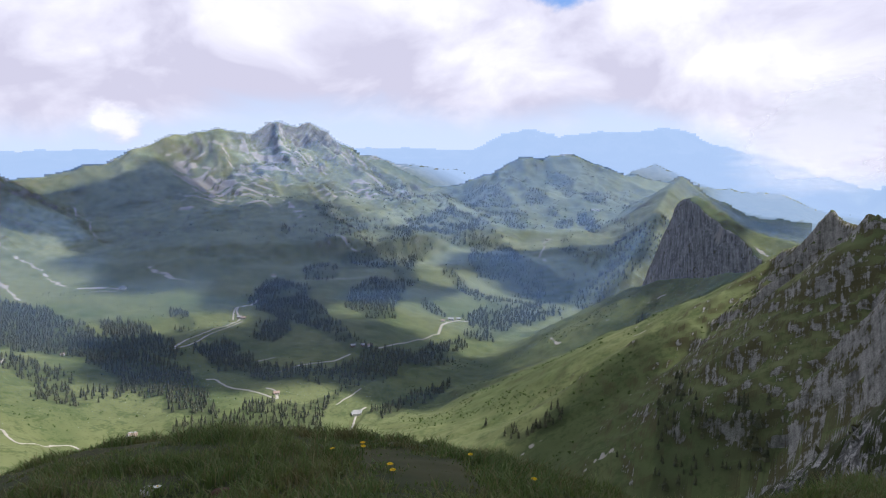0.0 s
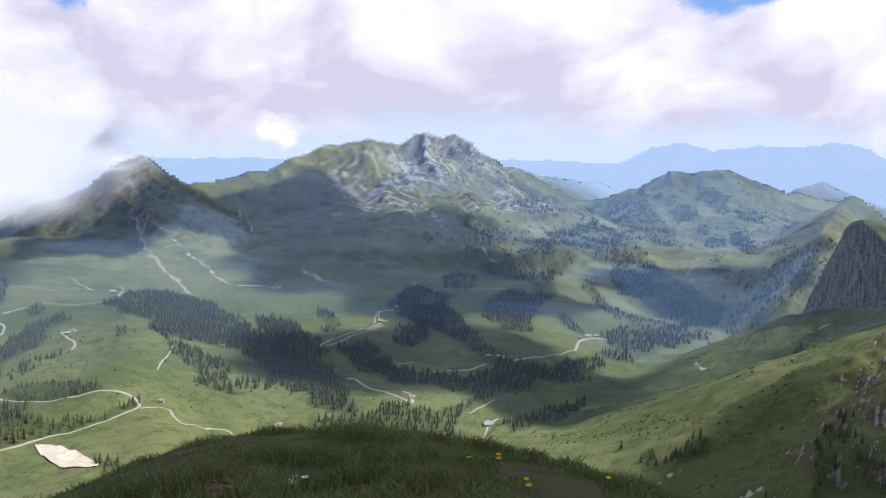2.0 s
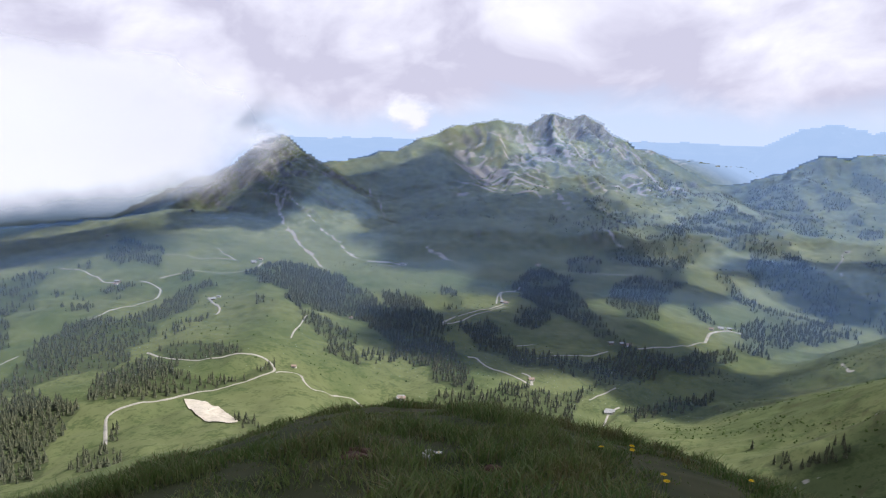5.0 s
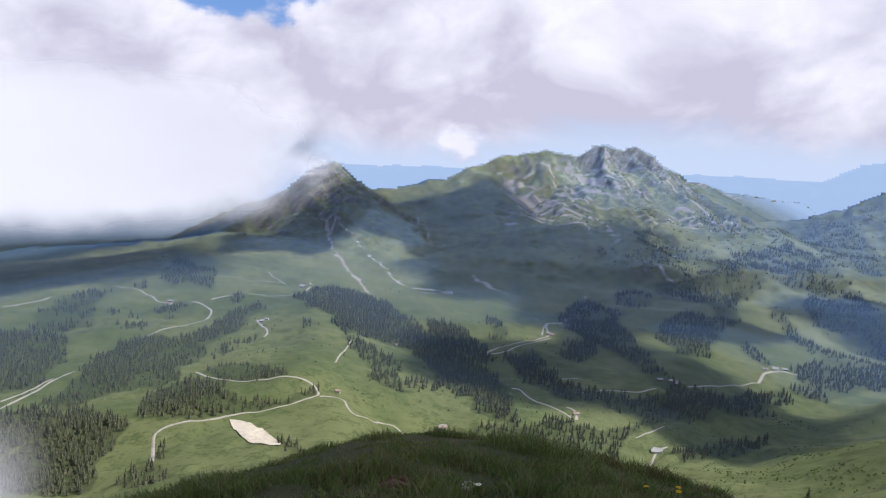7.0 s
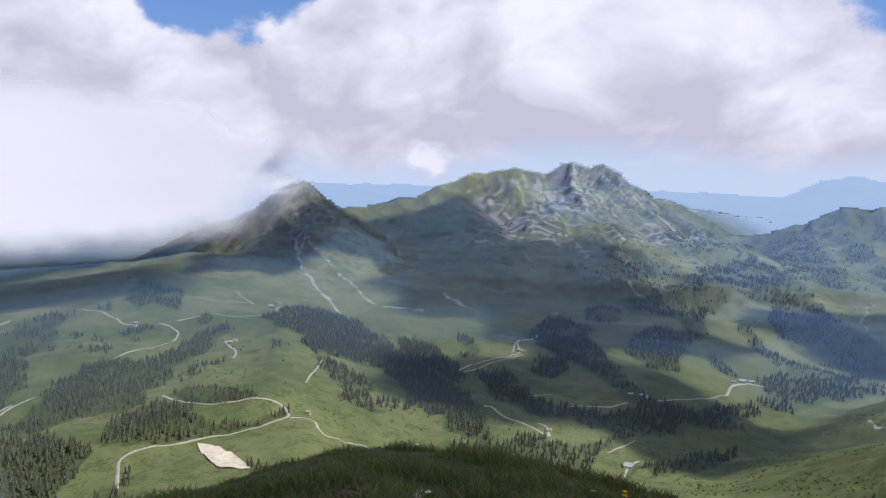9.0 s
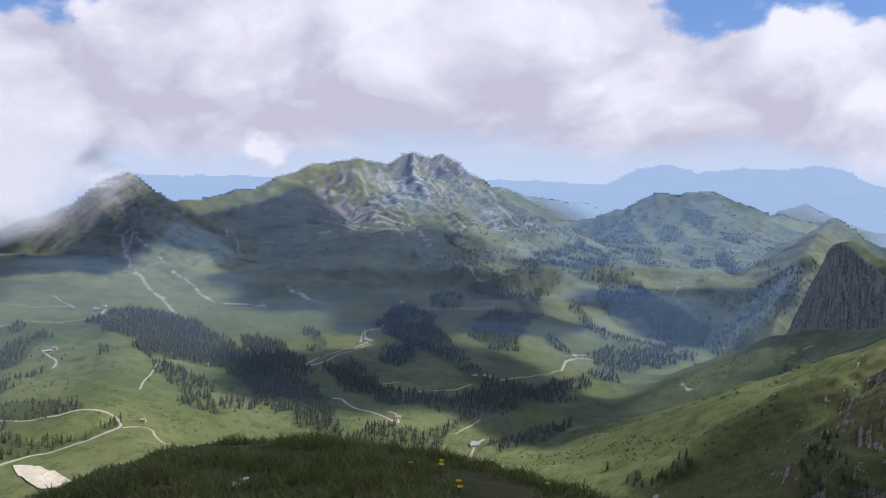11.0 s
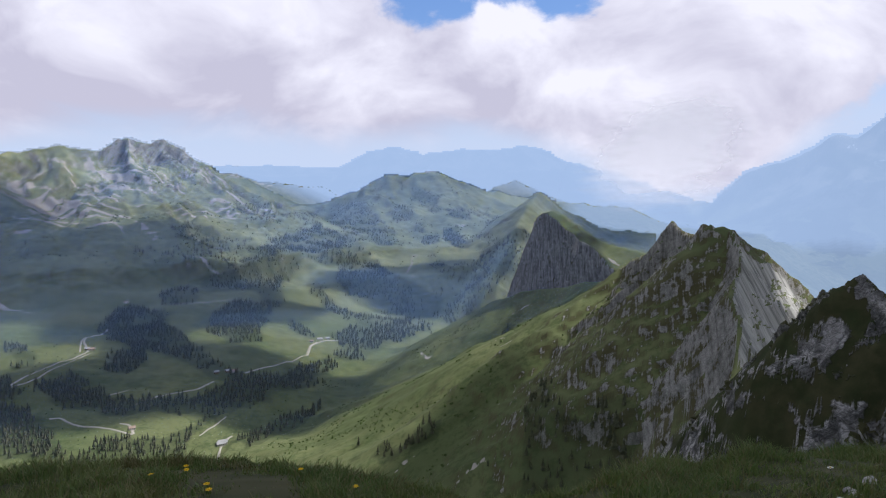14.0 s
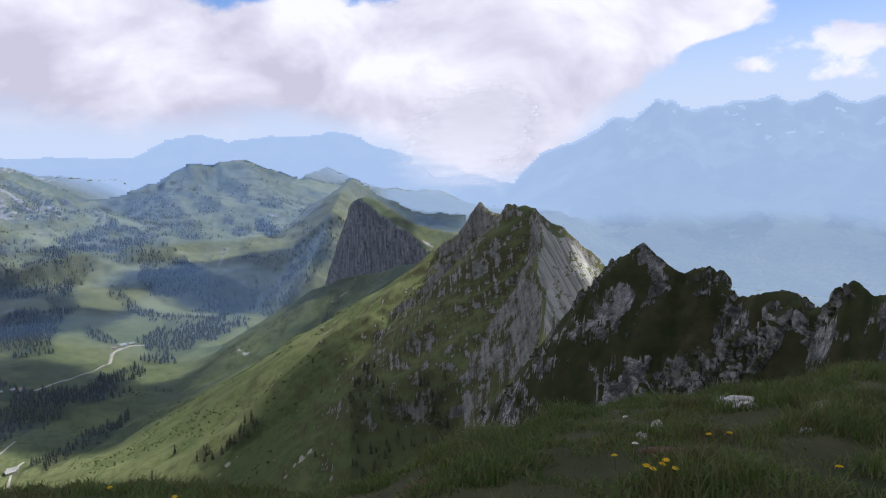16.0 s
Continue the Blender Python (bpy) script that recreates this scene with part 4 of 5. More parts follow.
def part(name, bm, mat, parent=None, label=""):
    me = bpy.data.meshes.new(name)
    bm.to_mesh(me)
    bm.free()
    me.materials.append(mat)
    ob = new(name, me)
    if parent is not None:
        ob.parent = parent
    return tagged(ob, label)


def base(name, m, label, category, group=""):
    ob = new(name)
    ob.empty_display_size = 0.1
    ob.matrix_world = m
    return tagged(ob, label, category, group)


def lattice(az, radii):
    A, R = np.meshgrid(np.radians(az), radii)
    return (R * np.sin(A)).ravel(), (R * np.cos(A)).ravel()


def inside(x, y, outline):
    hit = np.zeros(x.shape, bool)
    for (ax, ay), (bx, by) in zip(outline, outline[1:] + outline[:1]):
        if ay != by:
            cross = ((ay > y) != (by > y)) & (x < (bx - ax) * (y - ay) / (by - ay) + ax)
            hit ^= cross
    return hit


def line_distance(x, y, line):
    d = np.full(x.shape, 1e9)
    for (ax, ay), (bx, by) in zip(line[:-1], line[1:]):
        ex, ey = bx - ax, by - ay
        t = np.clip(((x - ax) * ex + (y - ay) * ey) / max(ex * ex + ey * ey, 1e-6), 0, 1)
        d = np.minimum(d, np.hypot(x - ax - t * ex, y - ay - t * ey))
    return d


# ---- the ground: one sheet from the summit to the horizon ----
BEARINGS = np.concatenate([np.arange(-66, 66, 0.18), np.arange(66, 294, 3.0)])
RADII = np.concatenate([np.linspace(0.01, 15, 112), np.linspace(15.2, 70, 115), np.geomspace(72, 440, 60), np.linspace(445, 1500, 280), np.linspace(1506, 2200, 100),
                        np.linspace(2207, 3500, 190), np.linspace(3520, 4950, 50)])
gx, gy = lattice(BEARINGS, RADII)
gz = height(gx, gy)
ground_mesh = grid_mesh("ground", gx, gy, gz, len(RADII), len(BEARINGS), True)
wob = fbm(gx, gy, 40, 4, 60)
scree = np.zeros(gx.shape)
for half, line in SCREES:
    xs, ys = [p[0] for p in line], [p[1] for p in line]
    m = (gx > min(xs) - 60) & (gx < max(xs) + 60) & (gy > min(ys) - 60) & (gy < max(ys) + 60)
    d = line_distance(gx[m] + 10 * wob[m], gy[m] + 10 * wob[m], line)
    scree[m] = np.maximum(scree[m], (0.66 + 0.5 * fbm(gx[m], gy[m], 22, 3, 64)) * np.clip(1.25 - d / max(0.7 * half, 7.0 if ys[0] > 1500 else 0), 0, 1))
wooded = np.zeros(gx.shape)
for density, outline in WOODS:
    xs, ys = [p[0] for p in outline], [p[1] for p in outline]
    m = (gx > min(xs) - 20) & (gx < max(xs) + 20) & (gy > min(ys) - 20) & (gy < max(ys) + 20)
    wooded[m] = np.maximum(wooded[m], np.where(inside(gx[m] + 20 * fbm(gx[m], gy[m], 60, 4, 33), gy[m] + 20 * fbm(gx[m], gy[m], 60, 3, 37), outline), density if density > 0.5 else 0.0, 0.0))
scree = np.maximum(scree, 0.85 * runnels(gx, gy))
attribute(ground_mesh, "slab", np.where(inside(gx + 5 * wob, gy + 5 * wob, SLAB), 1.0, 0.0))
attribute(ground_mesh, "high", np.clip((np.hypot(gx, gy) - 1500) / 600, 0, 1))
attribute(ground_mesh, "rock", rockiness(gx, gy) + np.where(np.hypot(gx, gy) < 130, 0.15 - 1.1 * np.clip((np.degrees(np.arctan2(gx, gy)) - 49) / 4, 0, 1), 0.0))
attribute(ground_mesh, "scree", scree)
gaz, gd = np.degrees(np.arctan2(gx, gy)), np.hypot(gx, gy)
# far-left slope: forest and its shade painted as dark colour, no trees built
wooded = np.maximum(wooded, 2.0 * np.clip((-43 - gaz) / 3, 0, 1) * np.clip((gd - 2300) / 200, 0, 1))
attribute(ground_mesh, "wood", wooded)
attribute(ground_mesh, "near", np.clip((130 - np.hypot(gx, gy)) / 60, 0, 1))
attribute(ground_mesh, "far", np.clip((gd - 3400) / 300, 0, 1) * np.clip((gaz + 43) / 3, 0, 1))
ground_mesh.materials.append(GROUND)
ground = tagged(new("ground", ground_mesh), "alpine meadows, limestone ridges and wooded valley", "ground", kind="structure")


# ---- painted haze: a thin blue sheet hung before all ground facing the summit, denser with distance ----
HAZE_R = np.concatenate([np.linspace(700, 1500, 170), np.linspace(1506, 3600, 330), np.linspace(3620, 4940, 50)])
HAZE_AZ = np.arange(-66, 66.1, 0.24)
HAZE_EL = np.arange(-26, 4.4, 0.11)
hx, hy = lattice(HAZE_AZ, HAZE_R)
horizon = np.maximum.accumulate(((height(hx, hy) + 1.0 - EYE) / np.hypot(hx, hy)).reshape(len(HAZE_R), -1), 0)
slope_of = np.tan(np.radians(HAZE_EL))
index = np.stack([np.searchsorted(horizon[:, k], slope_of) for k in range(len(HAZE_AZ))], 1)  # the ground that each way of looking meets
open_air = (index < len(HAZE_R)).ravel()
hd = HAZE_R[np.minimum(index, len(HAZE_R) - 1)].ravel()
rim = np.stack([HAZE_R[np.searchsorted(horizon[:, k], horizon[-1, k])] for k in range(len(HAZE_AZ))])
hd = np.where(open_air, hd, np.tile(rim, len(HAZE_EL)))
haz = np.tile(HAZE_AZ, len(HAZE_EL))
hel = np.repeat(slope_of, len(HAZE_AZ))
i = np.arange(hd.size).reshape(len(HAZE_EL), -1)
quads = np.stack([i[:-1, :-1], i[:-1, 1:], i[1:, 1:], i[1:, :-1]], -1).reshape(-1, 4)
beyond_edge = (hd > 3420) | ((haz > 20) & (hd > 2950)) | ((haz > 28) & (hd > 1500)) | ((haz < -40) & (hd > 2700))
remote = beyond_edge[quads].all(1)
whole = open_air[quads].any(1) & (hd[quads].max(1) > 760)


def haze_sheet(name, lift, chosen, thick, mat, label):
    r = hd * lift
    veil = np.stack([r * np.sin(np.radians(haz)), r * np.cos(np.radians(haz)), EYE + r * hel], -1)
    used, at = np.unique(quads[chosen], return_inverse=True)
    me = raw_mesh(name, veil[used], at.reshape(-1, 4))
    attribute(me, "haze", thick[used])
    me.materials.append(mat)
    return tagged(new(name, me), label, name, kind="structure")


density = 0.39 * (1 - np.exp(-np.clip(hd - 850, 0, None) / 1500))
haze_sheet("haze", 0.92, whole & ~remote, density, HAZE, "thin blue see-through sheet imitating haze over the far valleys")
# the far blue backdrop: a glowing sheet paints haze over lowland and ranges
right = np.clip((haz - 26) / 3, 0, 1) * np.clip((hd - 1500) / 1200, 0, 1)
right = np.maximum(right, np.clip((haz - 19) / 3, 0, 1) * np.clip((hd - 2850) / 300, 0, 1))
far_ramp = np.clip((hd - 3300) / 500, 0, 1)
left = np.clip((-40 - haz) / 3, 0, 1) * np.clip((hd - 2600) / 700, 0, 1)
haze_sheet("backdrop", 0.95, whole & remote, np.maximum(np.maximum(0.95 * far_ramp * np.clip((haz + 46) / 6, 0.35, 1), 0.70 * right), 0.34 * left) * (1 - 0.12 * np.clip((haz - 26) / 16, 0, 1)), DISTANCE, "glowing pale blue sheet painting haze over lowland and far mountain ranges")


# ---- clouds ----
def cloud(cx, cy, cz, rx, ry, rz, seed, turn=0.0, mat=None, layers=1, label="unseen cloud sheet added to cast a patch of shade"):
    """A flat-based cloud added to cast shade: lobed layers one above the other, thinning out towards their rims."""
    rng = np.random.RandomState(seed)
    verts, faces, thick = [], [], []
    rings, seg = 14, 56
    for k in range(layers):
        f = k / max(layers - 1, 1)
        ang = np.arange(seg) / seg * 2 * math.pi
        lobes = 1 + 0.16 * np.sin(3 * ang + rng.rand() * 6) + 0.10 * np.sin(5 * ang + rng.rand() * 6) + 0.07 * np.sin(9 * ang + rng.rand() * 6)
        r = np.linspace(0.0005, 1, rings)[:, None] * lobes[None, :] * (1 - 0.35 * f)
        x, y = rx * r * np.cos(ang), ry * r * np.sin(ang)
        s = np.linspace(0, 1, rings)[:, None] + 0 * r
        z = rz * (f + 0.3 * np.sqrt(np.clip(1 - s * s, 0, 1)) + 0.10 * fbm((x / rx * 2 + seed).ravel(), (y / ry * 3).ravel(), 1.0, 4, seed).reshape(x.shape))
        i = np.arange(rings * seg).reshape(rings, seg) + k * rings * seg
        j = np.concatenate([i, i[:, :1]], 1)
        faces.append(np.stack([j[:-1, :-1], j[:-1, 1:], j[1:, 1:], j[1:, :-1]], -1).reshape(-1, 4))
        verts.append(np.stack([x, y, z], -1).reshape(-1, 3))
        thick.append(np.clip((1 - s) * 4.5, 0, 1).ravel())
    me = raw_mesh("cloud", np.concatenate(verts), np.concatenate(faces))
    attribute(me, "cloud", np.concatenate(thick))
    me.materials.append(mat or CLOUD)
    ob = new("cloud", me)
    ob.matrix_world = pose(cx, cy, cz, 0, 0, turn)
    return tagged(ob, label, "cloud", "clouds over the valley")


# unseen clouds added high up to shade the ground; sun comes through the gaps
SHADE_CLOUDS = [  # x, y, height, half-lengths, turn
    (100, 2480, 1250, 560, 520, 0),
    (600, 2250, 1255, 480, 560, 0),
    (1000, 1950, 1260, 370, 440, 0),
    (1120, 1400, 1265, 520, 270, 0),
    (1320, 2010, 1275, 130, 90, 0),
    (1660, 2250, 1280, 370, 190, 0),
    (-90, 1990, 1285, 210, 310, 0),
    (-980, 2100, 1290, 800, 520, 0),
    (1620, 1290, 1295, 90, 110, 0),
    (1435, 1400, 1300, 90, 60, 35),
    (1338, 720, 1250, 95, 190, 0),
    (488, 123, 560, 280, 280, 0),
    (862, 560, 600, 80, 115, -15),
]
for k, (x, y, z, rx, ry, turn) in enumerate(SHADE_CLOUDS):
    cloud(x, y, z, 0.86 * rx, 0.86 * ry, 60, 20 + k, turn)


def mist(az, el, d, half_w, half_h, seed, body=1.9, slant=0.0, back=0.12, label="low bank of bright mist hanging before the slope"):
    """A bank of mist: a billowing body across the view, half_w by half_h degrees, thinning out to ragged rims."""
    u, v = np.meshgrid(np.linspace(-1, 1, 61), np.linspace(-1, 1, 41))
    r = (np.abs(u) ** 2.3 + np.abs(v) ** 2.3) ** (1 / 2.3)
    a, e = np.radians(az + u * half_w + slant * v), np.radians(el + v * half_h)
    reach = d * (1 + 0.02 * fbm(u.ravel() + seed, v.ravel(), 1.0, 2, seed).reshape(u.shape) + back * v)
    me = grid_mesh("cloud", (reach * np.sin(a)).ravel(), (reach * np.cos(a)).ravel(), (EYE + reach * np.tan(e)).ravel(), 41, 61, False)
    attribute(me, "cloud", np.clip((1 - r) * body, 0, 1.0).ravel())
    me.materials.append(WISP)
    return tagged(new("cloud", me), label, "cloud", "clouds over the valley")


mist(-55.0, -0.2, 1900, 22.0, 7.2, 41, 2.5)
mist(-61.5, -24.0, 430, 6.5, 7.0, 43, 0.62, label="thin grey shred of mist over the wooded slope")
mist(-36.9, -0.9, 2380, 3.4, 1.6, 45, 0.8, label="thin mist round the dark peak")
mist(28.6, 0.6, 3000, 7.5, 5.6, 46, 1.3, 1.5, 0.3, "white column of cloud sinking behind the ridge")


# ---- gravel tracks laid on the ground ----
def resample(line, step):
    out = []
    for (ax, ay), (bx, by) in zip(line[:-1], line[1:]):
        n = max(1, int(math.hypot(bx - ax, by - ay) / step))
        out += [(ax + (bx - ax) * k / n, ay + (by - ay) * k / n) for k in range(n)]
    out.append(line[-1])
    p = np.array(out, float)
    for _ in range(6):
        p[1:-1] = (p[:-2] + 2 * p[1:-1] + p[2:]) / 4
    return p


def track(width, line):
    p, width = resample(line, 6.0), 0.78 * width
    d = np.gradient(p, axis=0)
    d /= np.maximum(np.hypot(d[:, 0], d[:, 1]), 1e-6)[:, None]
    side = np.stack([-d[:, 1], d[:, 0]], -1)
    across = np.linspace(-0.5, 0.5, 5) * width
    rough = 1 + 0.25 * fbm(p[:, 0], p[:, 1], 12, 3, 5)
    x = p[:, 0][:, None] + side[:, 0][:, None] * across * rough[:, None]
    y = p[:, 1][:, None] + side[:, 1][:, None] * across * rough[:, None]
    z = height(x.ravel(), y.ravel()) + 0.7 - 0.5 * np.tile(np.abs(across) / width * 2, len(p))
    me = grid_mesh("track", x.ravel(), y.ravel(), z, len(p), 5, False)
    me.materials.append(GRAVEL)
    return tagged(new("track", me), "pale gravel farm track across the pasture", "track", kind="structure")


for width, line in TRACKS:
    track(width, line)


def gravel_pit(outline):
    cx, cy = np.mean(outline, 0)
    pts = resample(outline + outline[:1], 5.0)
    rings = np.linspace(0, 1, 9)
    x = cx + (pts[:, 0] - cx)[None, :] * rings[:, None]
    y = cy + (pts[:, 1] - cy)[None, :] * rings[:, None]
    z = height(x.ravel(), y.ravel()) + 1.2 + 1.2 * fbm(x.ravel(), y.ravel(), 9, 3, 6)
    me = grid_mesh("gravel_pit", x.ravel(), y.ravel(), z, 9, len(pts), False)
    me.materials.append(SAND)
    return tagged(new("gravel_pit", me), "bare pale gravel pit cut into the green hill", "pit", kind="structure")


gravel_pit(GRAVEL_PIT)


# ---- trees ----
def conifer_arrays(tiers, seed):
    """A spruce: a tapered trunk and drooping tiers of boughs with ragged rims; height 1, as arrays of triangles."""
    rng = np.random.RandomState(seed)
    v, f = [], []
    for k in range(tiers):
        low, high = 0.10 + 0.80 * k / tiers, 0.10 + 0.80 * (k + 1.75) / tiers
        high = min(high, 1.0)
        radius = 0.21 * (1 - k / tiers) ** 0.85 + 0.012
        n, b = 8, len(v)
        turn = rng.rand() * 6
        for i in range(n):
            rr = radius * (1.0 if i % 2 else 0.62) * rng.uniform(0.8, 1.2)
            v.append((rr * math.cos(turn + i * 6.2832 / n), rr * math.sin(turn + i * 6.2832 / n), low + rng.uniform(-0.02, 0.03)))
        v.append((0, 0, high))
        f += [(b + i, b + (i + 1) % n, b + n) for i in range(n)]
    return np.array(v), np.array(f)


def broadleaf_arrays(seed):
    """A round-crowned tree as clumps of leaves; height 1."""
    rng = np.random.RandomState(seed)
    v, f = [], []
    for k in range(4):
        c = np.array([rng.uniform(-0.22, 0.22), rng.uniform(-0.22, 0.22), rng.uniform(0.25, 0.65)])
        b, s = len(v), rng.uniform(0.2, 0.34)
        for d in ((1, 0, 0), (0, 1, 0), (-1, 0, 0), (0, -1, 0), (0, 0, 1), (0, 0, -1)):
            v.append(tuple(c + np.array(d) * s * rng.uniform(0.7, 1.25)))
        f += [(b + i, b + (i + 1) % 4, b + 4) for i in range(4)] + [(b + (i + 1) % 4, b + i, b + 5) for i in range(4)]
    return np.array(v), np.array(f)


KINDS = [conifer_arrays(5, s) for s in range(4)]
FAR_KINDS = [conifer_arrays(3, s) for s in range(4)]
BROAD = [broadleaf_arrays(s) for s in range(3)]


def ragged_edge(outline):
    p = np.array(outline)
    return min(45.0, 0.14 * math.sqrt(float(np.ptp(p[:, 0]) * np.ptp(p[:, 1]))))


def scatter(outline, spacing, rng, density, far):
    edge = ragged_edge(outline)
    xs, ys = [p[0] for p in outline], [p[1] for p in outline]
    X, Y = np.meshgrid(np.arange(min(xs) - 8, max(xs) + 8, spacing), np.arange(min(ys) - 8, max(ys) + 8, spacing))
    x, y = X.ravel() + rng.uniform(-0.5, 0.5, X.size) * spacing, Y.ravel() + rng.uniform(-0.5, 0.5, X.size) * spacing
    w = fbm(x, y, 60, 4, 33)
    keep = inside(x + edge * w, y + edge * fbm(x, y, 60, 3, 37), outline) & (rng.rand(x.size) < density * np.clip(1.1 + 1.8 * w if far < 1300 else 0.75 + 3.4 * w, 0.08, 1))
    return x[keep], y[keep]


def planted(x, y, z, tall, kinds, rng):
    """All trees of one wood in one mesh."""
    pick = rng.randint(0, len(kinds), x.size)
    verts, faces, at = [], [], 0
    for k, (v, f) in enumerate(kinds):
        sel = pick == k
        n = int(sel.sum())
        if not n:
            continue
        a = rng.rand(n) * 6.2832
        c, s, h = np.cos(a)[:, None], np.sin(a)[:, None], tall[sel][:, None]
        wide = rng.uniform(0.85, 1.25, n)[:, None] * h
        vx = (v[:, 0] * c - v[:, 1] * s) * wide + x[sel][:, None]
        vy = (v[:, 0] * s + v[:, 1] * c) * wide + y[sel][:, None]
        vz = v[:, 2] * h + z[sel][:, None] - 0.4
        verts.append(np.stack([vx, vy, vz], -1).reshape(-1, 3))
        faces.append((f[None] + (np.arange(n) * len(v))[:, None, None] + at).reshape(-1, 3))
        at += n * len(v)
    return np.concatenate(verts), np.concatenate(faces)


def spruce(rng):
    """A single spruce, one metre high, to be scaled and copied."""
    tree = base("spruce_tree", pose(0, 0, 0), "dark green spruce standing alone on the pasture", "tree", "single spruces")
    v, f = conifer_arrays(8, int(rng.randint(1000)))
    me = raw_mesh("crown", v, f, False)
    me.materials.append(NEEDLES)
    new("crown", me).parent = tree
    bm = bmesh.new()
    bmesh.ops.create_cone(bm, segments=7, radius1=0.028, radius2=0.006, depth=0.9, matrix=Matrix.Translation((0, 0, 0.42)))
    part("trunk", bm, BARK, tree)
    return tree


rng = np.random.RandomState(7)
SPRUCES = [spruce(rng) for _ in range(4)]
singles = 0
for k, (density, outline) in enumerate(WOODS):
    d = math.hypot(*np.mean(outline, 0))
    x, y = scatter(outline, 7.0 if d < 1500 else 8.5, rng, density, d)
    if not x.size:
        continue
    z = height(x, y)
    tall = rng.uniform(6, 12.5, x.size) * (0.8 + 0.4 * rng.rand())
    if d > 2500:
        tall = tall * 0.95
    if density <= 0.35 and d < 1100 and singles < 160:
        for i in range(min(x.size, 60)):
            src = SPRUCES[i % 4]
            t = copy_thing(src, pose(x[i], y[i], z[i] - 0.3, 0, 0, rng.rand() * 360) @ Matrix.Diagonal((tall[i], tall[i], tall[i], 1)))
            singles += 1
        x, y, z, tall = x[60:], y[60:], z[60:], tall[60:]
        if not x.size:
            continue
    v, f = planted(x, y, z, tall, KINDS if d < 1800 else FAR_KINDS, rng)
    me = raw_mesh("spruce_wood", v, f, False)
    me.materials.append(NEEDLES)
    tagged(new("spruce_wood", me), "dense dark spruce wood on the hillside" if density > 0.5 else "scattered spruces on the open slope", "trees", kind="stuff")
for tree in SPRUCES:
    for o in (*tree.children_recursive, tree):
        bpy.data.objects.remove(o)


# ---- low juniper and alder scrub dotted over the slopes ----
def scrub(count, x0, x1, y0, y1, seed, low, high):
    rng = np.random.RandomState(seed)
    x, y = rng.uniform(x0, x1, count), rng.uniform(y0, y1, count)
    want = fbm(x + 0.4 * y, y - 0.4 * x, 60, 4, 210)
    keep = want > 0.13
    x, y = x[keep], y[keep]
    z = height(x, y)
    v, f = planted(x, y, z - 0.25, rng.uniform(low, high, x.size), BROAD, rng)
    me = raw_mesh("scrub", v, f, False)
    me.materials.append(LEAVES)
    return tagged(new("scrub", me), "low dark juniper and alder scrub on the grassy slope", "shrubs", kind="stuff")


scrub(5200, -60, 340, 520, 1250, 3, 1.2, 3.4)
scrub(1600, -900, -250, 600, 1500, 4, 1.5, 4.0)
scrub(2600, -900, 600, 1900, 3000, 5, 3.0, 7.0)
scrub(2600, -700, 700, 2300, 3250, 6, 4.0, 9.0)


# ---- huts and farm buildings ----
def box(bm, x0, y0, z0, x1, y1, z1):
    m = Matrix.Translation(((x0 + x1) / 2, (y0 + y1) / 2, (z0 + z1) / 2)) @ Matrix.Diagonal((x1 - x0, y1 - y0, z1 - z0, 1))
    return bmesh.ops.create_cube(bm, size=1, matrix=m)


def hut(x, y, turn, length, wall_mat, roof_mat, label):
    ground_z = float(height(np.array([float(x)]), np.array([float(y)]))[0])
    length *= 0.62
    w, h = length * 0.62, 2.8
    ob = base("mountain_hut", pose(x, y, ground_z - 0.2, 0, 0, math.degrees(turn)), label, "hut", "huts on the alp")
    bm = bmesh.new()
    L, W = length / 2, w / 2
    pts = [(-L, -W, -2), (L, -W, -2), (L, W, -2), (-L, W, -2), (-L, -W, h), (L, -W, h), (L, W, h), (-L, W, h), (-L, 0, h + w * 0.33), (L, 0, h + w * 0.33)]
    v = [bm.verts.new(p) for p in pts]
    for q in ((0, 1, 5, 4), (1, 2, 6, 9, 5), (2, 3, 7, 6), (3, 0, 4, 8, 7), (4, 5, 9, 8), (6, 7, 8, 9)):
        bm.faces.new([v[i] for i in q])
    part("wall", bm, wall_mat, ob)
    for side in (-1, 1):
        bm = bmesh.new()
        e, rise = 0.8, 0.66 * 0.8
        a = [(-L - e, side * (W + e), h - rise + 0.1), (L + e, side * (W + e), h - rise + 0.1), (L + e, 0, h + w * 0.33 + 0.12), (-L - e, 0, h + w * 0.33 + 0.12)]
        top = [bm.verts.new((p[0], p[1], p[2] + 0.25)) for p in a]
        low = [bm.verts.new(p) for p in a]
        bm.faces.new(top), bm.faces.new(low[::-1])
        for i in range(4):
            bm.faces.new((low[i], low[(i + 1) % 4], top[(i + 1) % 4], top[i]))
        part("roof", bm, roof_mat, ob)
    for k in range(3):
        bm = bmesh.new()
        cx = -L + length * (k + 0.7) / 3.4
        box(bm, cx - 0.5, -W - 0.08, 1.2, cx + 0.5, -W + 0.02, 2.3)
        part("window", bm, WINDOW, ob)
    bm = bmesh.new()
    box(bm, -L - 0.08, -0.6, 0.1, -L + 0.02, 0.6, 2.2)
    part("door", bm, TIMBER, ob)
    return ob


for k, (x, y, turn, length) in enumerate(HUTS):
    if k % 3 == 0:
        hut(x, y, turn, length, PLASTER, TILES, "pale plastered alpine hut with a brownish tiled roof")
    elif k % 3 == 1:
        hut(x, y, turn, length, TIMBER, SHEET, "dark timber barn with a light grey sheet roof")
    else:
        hut(x, y, turn, length, PLASTER, SHEET, "whitewashed farmhouse with a light grey roof")


